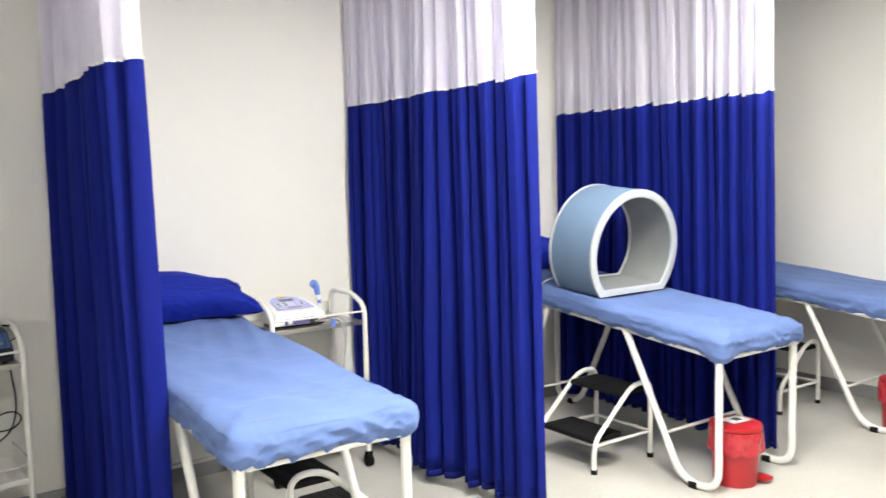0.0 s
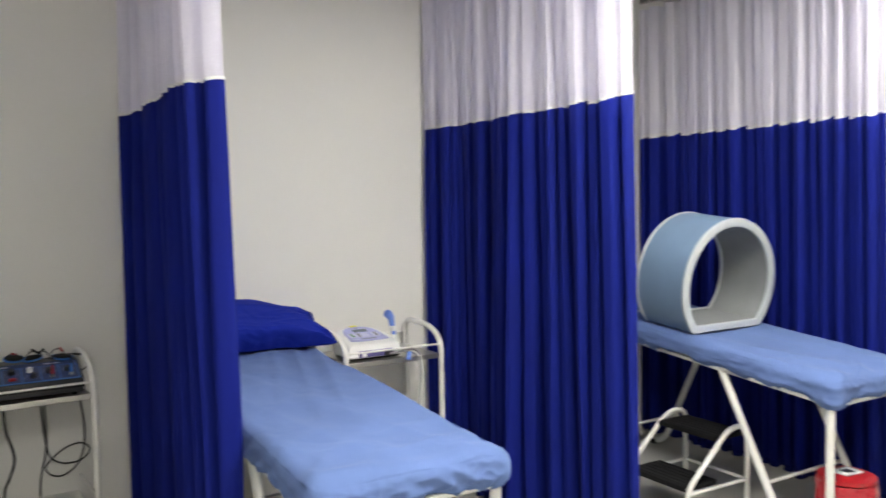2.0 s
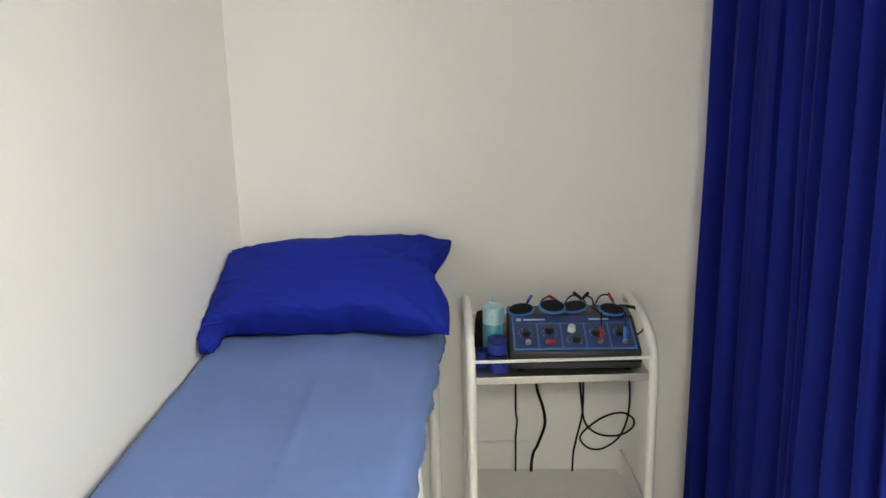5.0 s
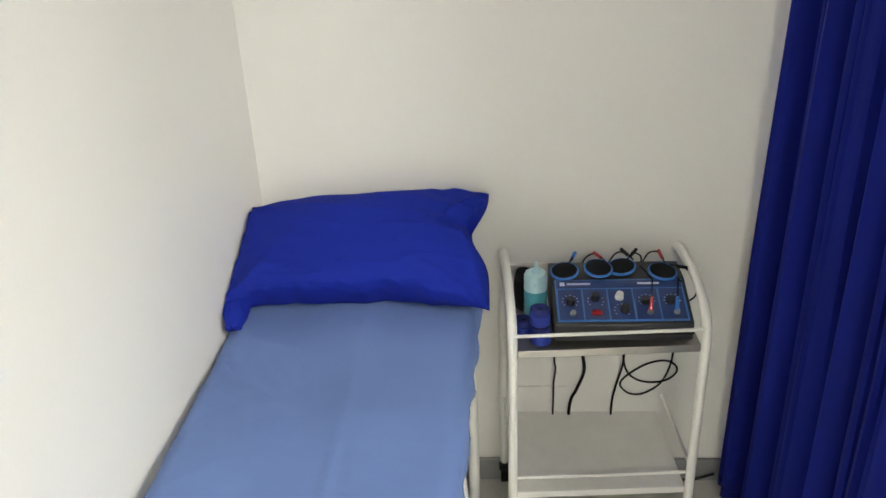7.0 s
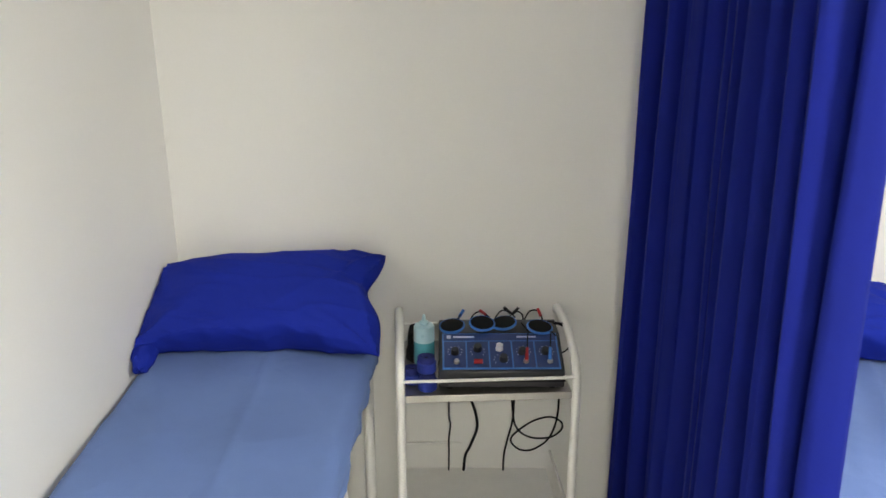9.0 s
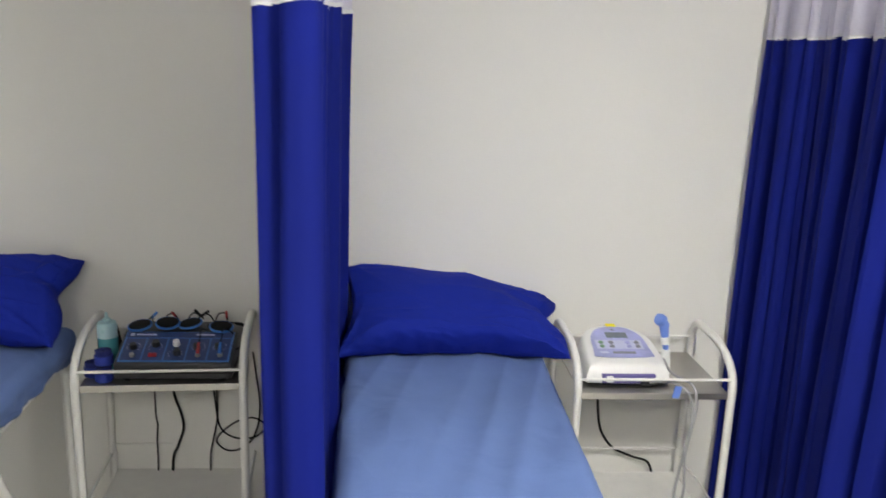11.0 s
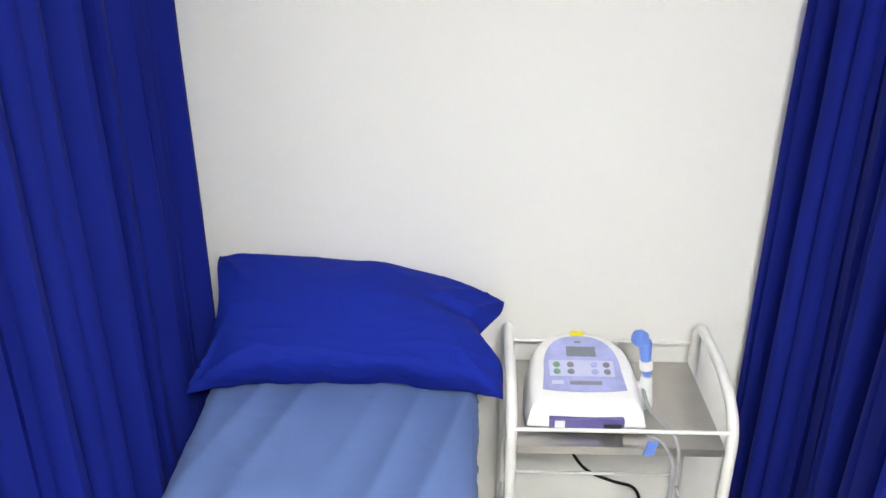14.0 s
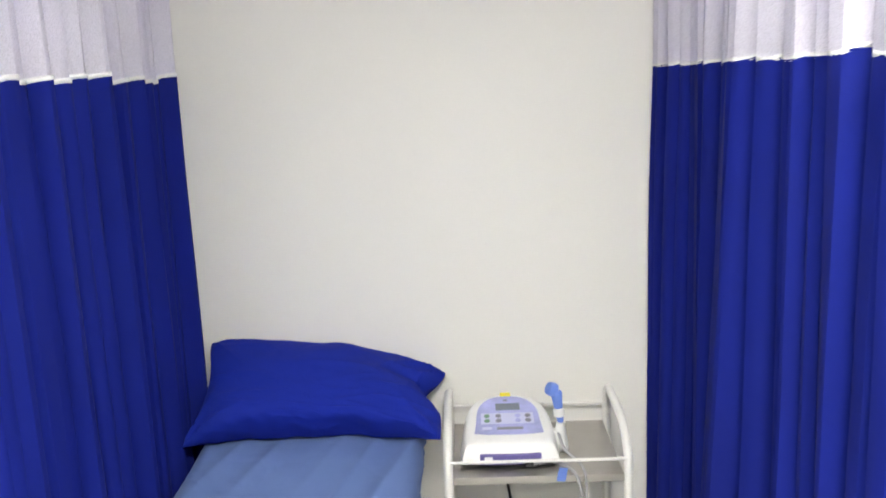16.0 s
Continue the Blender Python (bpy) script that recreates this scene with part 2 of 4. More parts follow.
# ---- room ----
BACK, RIGHT, FRONT, TOP = 3.215, 5.15, -2.6, 2.56
LEFT_TURN = 5.0


def structure(name, bm, material, label, smooth=False):
    return tagged(part(name, bm, material, None, "", smooth), label, name.split("_")[0], "", "structure")


structure("floor", box((-1.4, FRONT - 0.15, -0.12), (RIGHT + 0.15, BACK + 0.15, 0)), FLOOR, "pale grey speckled vinyl floor of the clinic room")
structure("ceiling", box((-1.4, FRONT - 0.15, TOP), (RIGHT + 0.15, BACK + 0.15, TOP + 0.12)), CEIL, "flat white painted ceiling")
structure("wall_north", box((-1.4, BACK, 0.0), (RIGHT + 0.15, BACK + 0.15, TOP)), WALL, "plain white painted wall behind the couches")
structure("wall_east", box((RIGHT, FRONT, 0.0), (RIGHT + 0.15, BACK, TOP)), WALL, "plain white painted side wall")
structure("wall_south", box((-1.4, FRONT - 0.15, 0.0), (RIGHT + 0.15, FRONT, TOP)), WALL, "plain white wall closing the room")
west_m = pose(-0.378, BACK, 0, 0, 0, -LEFT_TURN)
wall_west = structure("wall_west", box((-0.15, -6.0, 0), (0, 0.0, TOP), m=west_m), WALL, "plain white painted side wall beside the couch")
structure("baseboard_north", box((-0.37, BACK - 0.010, 0), (RIGHT - 0.01, BACK - 0.0005, 0.085), 0.003), SKIRT, "low grey skirting strip along the wall")
structure("baseboard_east", box((RIGHT - 0.010, FRONT + 0.01, 0), (RIGHT - 0.0005, BACK - 0.011, 0.085), 0.003), SKIRT, "low grey skirting strip along the side wall")
structure("baseboard_west", box((0.0005, -5.8, 0), (0.010, -0.02, 0.085), 0.003, m=west_m), SKIRT, "low grey skirting strip beside the couch")


def ceiling_light(x, y, power, w=0.6, d=0.6):
    t = thing("ceiling_light", pose(x, y, TOP), "assumed square white ceiling light panel out of view, switched on", "ceiling light", "ceiling light panels")
    bm = box((-w / 2, -d / 2, -0.03), (w / 2, -d / 2 + 0.02, 0))
    box((-w / 2, d / 2 - 0.02, -0.03), (w / 2, d / 2, 0), bm=bm)
    box((-w / 2, -d / 2 + 0.02, -0.03), (-w / 2 + 0.02, d / 2 - 0.02, 0), bm=bm)
    box((w / 2 - 0.02, -d / 2 + 0.02, -0.03), (w / 2, d / 2 - 0.02, 0), bm=bm)
    part("frame", bm, WHITE, t, smooth=False)
    part("diffuser", box((-w / 2 + 0.022, -d / 2 + 0.022, -0.022), (w / 2 - 0.022, d / 2 - 0.022, -0.004)), glow("lamp_glow", (1.0, 0.98, 0.93), power), t, "glowing white diffuser", False)
    return t


# panels out of view; places and powers assumed from the brightness of bays and curtains
ceiling_light(1.98, 0.85, LAMP_POWER * 1.22)
ceiling_light(3.42, 1.22, LAMP_POWER * 0.48)
# extra unseen panel, added to fill the first bay
ceiling_light(0.65, -0.40, LAMP_POWER * 0.56)


# ---- curtains ----
def curtain(name, near, far, seam, folds, seed, flare=0.05, label="", top=2.47, bottom=0.045, amp=0.03, bunch=0.0, wide=0.95, grow=0.35, push=0.0, broad=1.0, strap=False):
    """A hanging curtain: blue cloth below, white net above, in uneven folds. near and far: its two ends on the plan."""
    a, b = Vector((*near, 0)), Vector((*far, 0))
    length = (b - a).length
    along = (b - a).normalized()
    across = Vector((along.y, -along.x, 0))
    rng = random.Random(seed)
    t = thing(name, pose(a.x, a.y, 0), label, "curtain", "privacy curtains")
    # uneven fold phases
    widths = [rng.choice((0.5, 0.75, 1.0, 1.3, 1.6)) * rng.uniform(0.85, 1.15) for _ in range(folds)]
    heights = [min(1.2, 0.5 + 0.55 * w) * rng.uniform(0.85, 1.12) for w in widths]
    total = sum(widths)
    per = 16
    prof = []
    acc = 0
    for w, h in zip(widths, heights):
        for i in range(per):
            ph = i / per
            prof.append((acc + w * ph, h * math.sin(6.2832 * ph), h * math.cos(6.2832 * ph), h))
        acc += w
    prof.append((total, 0, 1, 1))
    drift = [rng.uniform(-1, 1) for _ in range(6)]

    def place(s, off, slope, z, low):
        u = s / total
        depth = amp * (wide + grow * low) * (1 + bunch * max(0, 0.9 - 0.9 * u / 0.2, 0.35 * (u - 0.72) / 0.28))
        # lower down the folds lean and spread
        sway = 0.028 * low * sum(d * math.sin((j + 1) * 3.1 * u + 1.7 * j) for j, d in enumerate(drift)) / 2
        depth *= 1 + 0.28 * wob(u * folds * 0.8, z * 0.5, seed * 1.3, 1.0) * low
        # small secondary ripples, strongest near the gathered top
        # broad folds that gather the narrow ones
        off = 0.82 * off + broad * (0.20 + 0.30 * low) * math.sin(u * folds * 2.3 + seed * 2 + 1.5 * wob(u * 3, seed, z * 0.4, 1.0))
        off = off + (0.16 - 0.08 * low) * math.sin(u * folds * 15.1 + seed + 2.0 * wob(u * 6, z * 0.6, seed, 1.0))
        # rounded folds that bulge over narrow gaps
        lap = -min(0.30 * depth, 0.17 * length / folds) * math.sin(2 * math.atan2(off, slope))
        out = flare * low * (1 - u) ** 2
        p = along * (u * length - out + lap) + across * (off * depth + push * low * min(1, u / 0.4) + 0.03 * low * max(0, 1 - u / 0.25) * (push < 0) + sway + 0.006 * wob(u * 9, z, seed, 1.7))
        return p + Vector((0, 0, z))

    def sheet(pname, z0, z1, rows, material, lab, thick, ends):
        bm = bmesh.new()
        grid = []
        for r in range(rows + 1):
            zz = z0 + (z1 - z0) * r / rows
            line = []
            for s, off, slope, h in prof:
                jag = 0.020 * (h - 0.95) + 0.010 * off
                z = zz + (jag if (r == rows and ends[1]) or (r == 0 and ends[0]) else 0)
                low = min(1, max(0, (top - z) / (top - bottom)))
                line.append(bm.verts.new(place(s, off, slope, z, low)))
            grid.append(line)
        for p, q in zip(grid, grid[1:]):
            for i in range(len(p) - 1):
                bm.faces.new((p[i], p[i + 1], q[i + 1], q[i]))
        ob = part(pname, bm, material, t, lab)
        ob.data.polygons.foreach_set("use_smooth", [True] * len(ob.data.polygons))
        if thick:
            md = ob.modifiers.new("thickness", "SOLIDIFY")
            md.thickness = thick
        return ob

    sheet("cloth_panel", bottom + 0.03, seam, 22, BLUE, "royal blue polyester cloth panel", 0.003, (False, True))
    sheet("hem", bottom, bottom + 0.031, 1, HEM, "stitched blue bottom hem", 0.005, (False, False))
    sheet("net_panel", seam + 0.004, top, 9, NET, "white openwork net panel", 0.0, (True, False))
    sheet("seam_band", seam - 0.004, seam + 0.006, 1, PAPER, "narrow white seam tape", 0.004, (True, True))
    if strap:
        p = place(prof[per + 3][0], prof[per + 3][1], 1, seam, 0.3) - across * 0.008
        part("tie_strap", box((-0.012, -0.004, -0.15), (0.012, 0.004, 0.01), 0.001, m=Matrix.Translation(p) @ Matrix.Rotation(math.atan2(along.y, along.x), 4, "Z")), PAPER, t, "loose white tie strap")
    # runners that hang in the rail
    for i in range(0, folds, 2):
        s = prof[i * per][0]
        p = place(s, 0, 1, top, 0)
        part("hook", rod(p + Vector((0, 0, -0.02)), p + Vector((0, 0, 0.045)), 0.005, seg=8), WHITE, t)
    # rail at the ceiling, a thing of its own
    c = thing("curtain_rail", pose(a.x, a.y, 0), "grey aluminium curtain rail fixed under the ceiling", "curtain rail", "curtain rails")
    ang = math.atan2(along.y, along.x)
    m = Matrix.Rotation(ang, 4, "Z")
    part("channel", box((-0.03, -0.013, top + 0.04), (length, 0.013, top + 0.066), 0.002, m=m), STEEL, c)
    for d in (0.15, length * 0.55, length - 0.1):
        part("bracket", box((d - 0.012, -0.012, top + 0.066), (d + 0.012, 0.012, TOP), 0.002, m=m), WHITE, c)
    return t


curtain("privacy_curtain", (0.970, 2.09), (1.0, 3.15), 1.758, 16, 3, 0.05, "royal blue privacy curtain with white net top, gathered in folds", amp=0.055, bunch=0.7, wide=0.95, grow=-0.08, push=-0.018, broad=0.45)
curtain("privacy_curtain", (2.415, 1.87), (2.390, 3.17), 1.758, 20, 5, 0.06, "long royal blue privacy curtain with white net top, drawn out", amp=0.056, grow=0.15, strap=True)
curtain("privacy_curtain", (3.81, 1.76), (3.79, 3.17), 1.748, 21, 8, 0.06, "royal blue privacy curtain with white net top, beside a couch", amp=0.040, grow=0.1, push=0.03, strap=True)
curtain("privacy_curtain", (4.74, 0.93), (4.74, 0.25), 1.755, 10, 11, 0.07, "bunched royal blue privacy curtain with white net top near the wall", amp=0.05)


# ---- couches ----
def soft_box(lo, hi, r, cuts, seed, skirt=0.018):
    """A mattress in a loose sheet: rounded, puckered round the sides, creased on top, with an uneven lower edge."""
    bm = bmesh.new()
    bmesh.ops.create_cube(bm, size=2)
    bmesh.ops.subdivide_edges(bm, edges=bm.edges[:], cuts=cuts, use_grid_fill=True)
    lo, hi = Vector(lo), Vector(hi)
    c, h = (lo + hi) / 2, (hi - lo) / 2

    def ridge(x, y, z, s):
        return 1 - 2 * abs(wob(x, y, z, s))

    for v in bm.verts:
        # crowd the rows towards the edges
        q = Vector([math.copysign(abs(a) ** 0.75, a) for a in v.co])
        p = Vector((q.x * h.x, q.y * h.y, q.z * h.z))
        inner = Vector([max(-(k - r), min(k - r, a)) for a, k in zip(p, h)])
        d = p - inner
        n = d.normalized() if d.length > 1e-6 else Vector((0, 0, 1))
        if d.length > r:
            p = inner + n * r
        w = p + c
        side = 1 - max(0, n.z) ** 2
        hang = max(0.0, (hi.z - w.z) / (hi.z - lo.z))
        corner = (abs(p.x) / h.x) ** 6 * (abs(p.y) / h.y) ** 12
        a = w.x + w.y
        # slanting puckers in the hanging part
        pucker = ridge(a * 1.0 + seed, w.z * 2.2 + a * 0.6, seed, 6.0) - 0.5
        fine = ridge(a * 2.0 - w.z, w.z * 3 + seed, a, 9.0) - 0.5
        p += n * side * (0.018 * pucker * hang + 0.013 * fine * hang + 0.010 * corner)
        if hang > 0.55:
            drop = skirt * (0.9 * wob(a * 1.3, seed, 0, 3.5) + 0.5 * wob(a, seed, 2, 9) - 0.7 * corner + 0.25)
            p.z += drop * (hang - 0.55) / 0.45
        if n.z > 0.6:
            front = max(0.0, 1 - (w.y - lo.y) / 0.5)
            p.z += 0.008 * (ridge(w.x * 2.4 + w.y * 0.8 + seed, w.y * 0.45, seed, 2.0) - 0.5) + 0.017 * front * (ridge(w.x * 1.5 - w.y * 2, w.y * 2 + seed, 1, 3.6) - 0.5)
        if 1.5 < seed < 2.5 and n.z > 0.6:
            # soft pleats that fan out from under the pillow
            fan = max(0.0, min(1.0, (w.y - 0.35) / 0.5))
            p.z += 0.013 * fan * (ridge((w.x + 0.30 * (1.5 - w.y)) * 2.4 + seed, w.y * 0.16, seed, 3.6) - 0.5)
        if seed < 1.5 and n.z > 0.6:
            # ironed crease down the middle
            p.z += 0.006 * math.exp(-((w.x - 0.03 - 0.02 * math.sin(w.y * 2)) / 0.012) ** 2)
        v.co = p + c
    return bm


BED_W, BED_L, BED_H = 0.612, 1.65, 0.697


def couch(m, seed, label, rise):
    """A treatment couch on bent white tubes; its origin is on the floor under the foot end's middle, and y runs to the head. rise: how far the top climbs in a metre."""
    t = thing("treatment_couch", m, label, "couch", "treatment couches")
    w = BED_W / 2

    def lift(bm):
        for v in bm.verts:
            v.co.z += rise * v.co.y
        return bm

    part("fitted_sheet", lift(soft_box((-w, 0, BED_H - 0.112), (w, BED_L, BED_H), 0.046, 84, seed)), SHEET, t, "creased light blue fitted sheet")
    part("base_board", lift(box((-w + 0.03, 0.03, BED_H - 0.098), (w - 0.03, BED_L - 0.03, BED_H - 0.075), 0.004)), VINYL, t, "cream couch base")
    fr = bmesh.new()
    e = w - 0.035
    for x in (-e, e):
        box((x - 0.012, 0.02, BED_H - 0.114), (x + 0.012, BED_L - 0.02, BED_H - 0.099), 0.002, bm=fr)
    for y in (0.02, BED_L - 0.045):
        box((-e + 0.013, y, BED_H - 0.114), (e - 0.013, y + 0.025, BED_H - 0.099), 0.002, bm=fr)
    part("frame", lift(fr), WHITE, t, "white steel frame")
    for x in (-e, e):
        for s, y0 in ((1, 0.04), (-1, BED_L - 0.04)):
            path = rounded([(x, y0, BED_H - 0.106 + rise * y0), (x, y0, 0.018), (x, y0 + s * 0.19, 0.018), (x, y0 + s * 0.52, BED_H - 0.106 + rise * (y0 + s * 0.52))], 0.09)
            leg = part("leg", tube(path, 0.0165), WHITE, t, "bent white steel tube leg")
            part("foot_pad", box((x - 0.02, min(y0 + s * 0.10, y0 + s * 0.145), 0.0), (x + 0.02, max(y0 + s * 0.10, y0 + s * 0.145), 0.03), 0.005), BLACK, leg, "black rubber pad")
    for s, y0 in ((1, 0.04), (-1, BED_L - 0.04)):
        y, z = y0 + s * 0.30, 0.20
        part("stretcher", rod((-e, y, z), (e, y, z), 0.008, seg=10), WHITE, t, "thin white crossbar")
    return t


couch(pose(-0.160, 1.50, 0, 0, 0, -2.5), 1.0, "treatment couch with light blue fitted sheet, standing against a side wall", 0.07)
couch(pose(1.362, 1.535, 0, 0, 0, 0), 2.0, "treatment couch with creased light blue sheet between two curtains", 0.06)
couch(pose(3.465, 1.53, 0, 0, 0, 0), 3.0, "treatment couch with light blue sheet, carrying a ring applicator", 0.10)
couch(pose(4.825, 1.44, 0, 0, 0, 0), 4.0, "treatment couch with light blue sheet beside the wall", 0.085)


def crease(angle, k, shift):
    """Sharp ridges that fan out round a corner."""
    return (1 - abs(math.sin(k * angle + shift))) ** 2 - 0.35


def pillow(corners, thick, seed, label, floor_z, swell=0.24, notch=0.16, wall_x=None):
    """A soft pillow in a loose case; corners: foot left, foot right, head right, head left. notch: how far the side is drawn in; wall_x: a wall it is pressed against."""
    base = sum((Vector(c) for c in corners), Vector()) / 4
    t = thing("pillow", Matrix.Translation(base), label, "pillow", "pillows")
    bl, br, tr, tl = (Vector(c) - base for c in corners)
    n = (br - bl).cross(tl - bl).normalized()
    N, M = 84, 60
    bm = bmesh.new()
    sides = []
    for sgn in (1, -1):
        grid = []
        for j in range(M + 1):
            row = []
            v = j / M
            for i in range(N + 1):
                u = i / N
                # edges drawn in between the pointed corners
                pu, pv = 2 * u - 1, 2 * v - 1
                pull = notch * math.exp(-((pv - 0.28) / 0.42) ** 2) if pu > 0 else 0.09 * (1 - pv * pv)
                uu = 0.5 + 0.5 * pu * (1 - pull * (1 - pv * pv) * abs(pu) ** 3)
                vv = 0.5 + 0.5 * pv * (1 - (-swell * (1 + 0.55 * pu) if pv > 0 else 0.30) * (1 - abs(pu) ** 2.6) * abs(pv) ** 2)
                vv += 0.035 * max(0, -pv) ** 3 * (wob(u * 4.2, seed, 0, 1.7) + 0.6 * wob(u * 9, seed, 3, 1.7)) * (1 - pu ** 8)
                p = bl * (1 - uu) * (1 - vv) + br * uu * (1 - vv) + tr * uu * vv + tl * (1 - uu) * vv
                full = ((1 - pu ** 4) * (1 - pv ** 4)) ** 0.5 * (0.82 + 0.18 * (1 - pu * pu))
                q = p + base
                edge = 1 - full
                near = min(1, full * 4)
                wr = 0.016 * wob(q.x + seed, q.y * 1.4, q.z, 5) * full + 0.012 * edge * wob(q.x * 1.5, seed, q.y, 9) * near
                # long shallow drag lines across the case
                drag = (1 - abs(wob(pu * 1.3 + seed, pv * 3.2 + 0.7 * pu, 1, 1.1)) * 2.4)
                wr += 0.005 * max(0, drag) ** 3 * near * (sgn > 0)
                rad = 0
                for c, (cu, cv) in enumerate(((-1, -1), (1, -1), (1, 1), (-1, 1))):
                    du, dv = (pu - cu) * 1.7, pv - cv
                    dist = math.hypot(du, dv)
                    rad += (0.046 if c == 2 else 0.032) * math.exp(-dist / 0.5) * min(1, dist * 2.2) * crease(math.atan2(dv, du), 4.5, seed * 5 + cu + 0.8 * wob(pu, pv, seed, 2)) * (sgn > 0)
                # short puckers along the lower seam
                low = max(0, -pv) ** 5 * (1 - pu ** 6)
                rad += 0.024 * low * (1 - 2.2 * abs(wob(pu * 5.5 + pv * 1.6, seed, 2, 1.0))) * near * (sgn > 0)
                if pu > 0:
                    # the side seam's hollow runs inwards as a fold
                    rad -= 0.035 * math.exp(-((pv - 0.30 - 0.5 * (1 - pu)) / 0.10) ** 2) * max(0, pu - 0.35) / 0.65 * near * (sgn > 0) * notch / 0.16
                q2 = (p + n * sgn * (thick * full + wr + rad + 0.002) + n * 0.012 * edge * wob(q.x, seed, q.y, 6))
                q2.z = max(q2.z, floor_z + 0.07 * (q2.y + base.y - 2.87) - base.z + 0.003 * (sgn > 0))
                q2.y = min(q2.y, BACK - 0.004 - base.y)
                if wall_x is not None:
                    gap = q2.x + base.x - (wall_x - 0.087 * (BACK - q2.y - base.y))
                    q2.x += max(0, 0.006 - gap)
                row.append(q2)
            grid.append(row)
        sides.append(grid)
    verts = [[[bm.verts.new(p) for p in row] for row in g] for g in sides]
    for g in verts:
        for j in range(M):
            for i in range(N):
                bm.faces.new((g[j][i], g[j][i + 1], g[j + 1][i + 1], g[j + 1][i]))
    a, b = verts
    rim = [(0, i) for i in range(N)] + [(j, N) for j in range(M)] + [(M, i) for i in range(N, 0, -1)] + [(j, 0) for j in range(M, 0, -1)]
    for k in range(len(rim)):
        (j0, i0), (j1, i1) = rim[k], rim[(k + 1) % len(rim)]
        bm.faces.new((a[j0][i0], a[j1][i1], b[j1][i1], b[j0][i0]))
    part("pillowcase", bm, PILLOW, t)
    return t


tucked = pillow([(-0.445, 2.88, 0.815), (0.238, 2.87, 0.825), (0.238, 3.17, 0.998), (-0.40, 3.14, 0.985)], 0.075, 1.3, "deep blue pillow propped against the wall on a couch", 0.805, 0.09, 0.14, -0.378)
flap = bmesh.new()
bmesh.ops.create_icosphere(flap, subdivisions=4, radius=1)
for v in flap.verts:
    c = v.co.copy()
    k = 1 + 0.22 * wob(c.x, c.y * 1.5, c.z * 0.7, 1.9) + 0.10 * (1 - 2 * abs(wob(c.x * 2, c.y, c.z, 2.3)))
    v.co = Vector((0.030 * c.x * k, 0.075 * c.y * k, 0.034 * c.z * k + 0.02 * c.y)) + Vector((-0.380, 2.905, 0.828)) - tucked.location
part("case_end", flap, PILLOW, tucked, "loose case end bunched against the wall")
pillow([(1.035, 2.87, 0.80), (1.725, 2.87, 0.808), (1.735, 3.17, 0.880), (1.05, 3.16, 0.995)], 0.085, 4.1, "plump deep blue pillow leaning on the wall", 0.79, 0.32, 0.17)
pillow([(3.10, 2.86, 0.86), (3.76, 2.87, 0.87), (3.76, 3.17, 0.96), (3.12, 3.16, 1.0)], 0.08, 7.7, "deep blue pillow at the couch's head behind the ring", 0.845)

# ---- ring applicator on a couch ----
RING_R = 0.312


def ring_applicator(m):
    t = thing("ring_applicator", m, "blue-grey magnetic therapy ring with white rims on a couch", "therapy ring")
    depth = 0.30

    def outline(r, cut):
        a0 = math.asin(cut / r)
        return [(r * math.cos(a), r * math.sin(a)) for a in [(-a0) + i * (math.pi + 2 * a0) / 60 for i in range(61)]]

    def shell(r_out, r_in, cut_out, cut_in, y0, y1, bev=0.0):
        bm = bmesh.new()
        o, i = outline(r_out, cut_out), outline(r_in, cut_in)
        n = len(o)
        v = [[bm.verts.new((x, y, z + RING_R * 0.68)) for x, z in ln] for y in (y0, y1) for ln in (o, i)]
        for j in range(n):
            k = (j + 1) % n
            bm.faces.new((v[0][j], v[0][k], v[2][k], v[2][j]))
            bm.faces.new((v[1][j], v[1][k], v[3][k], v[3][j]))
            bm.faces.new((v[0][j], v[0][k], v[1][k], v[1][j]))
            bm.faces.new((v[2][j], v[2][k], v[3][k], v[3][j]))
        if bev:
            fl = [e for e in bm.edges if abs(e.verts[0].co.y - e.verts[1].co.y) < 1e-6 and abs((e.verts[0].co - e.verts[1].co).length) < 2 * r_out and not (e.verts[0] in v[0] and e.verts[1] in v[1])
                  and len({0 if q in v[0] else 1 if q in v[1] else 2 if q in v[2] else 3 for q in e.verts}) == 1]
            bmesh.ops.bevel(bm, geom=fl, offset=bev, segments=2, affect="EDGES", profile=0.5)
        return bm

    c = RING_R * 0.68
    part("outer_cover", shell(RING_R - 0.004, RING_R - 0.018, c - 0.002, c - 0.016, 0.016, depth - 0.016), RINGBLUE, t, "blue-grey vinyl cover")
    part("inner_lining", shell(RING_R - 0.0185, RING_R - 0.034, c - 0.0165, c - 0.028, 0.016, depth - 0.016), RINGGREY, t, "grey inner lining")
    part("rim", shell(RING_R, RING_R - 0.040, c, c - 0.034, 0.0, 0.0155, 0.004), RINGWHITE, t, "white edge rim")
    part("rim", shell(RING_R, RING_R - 0.040, c, c - 0.034, depth - 0.0155, depth, 0.004), RINGWHITE, t, "white edge rim")
    return t


ring_applicator(pose(3.425, 2.25, BED_H + 0.081, 5.7, 0, 0))


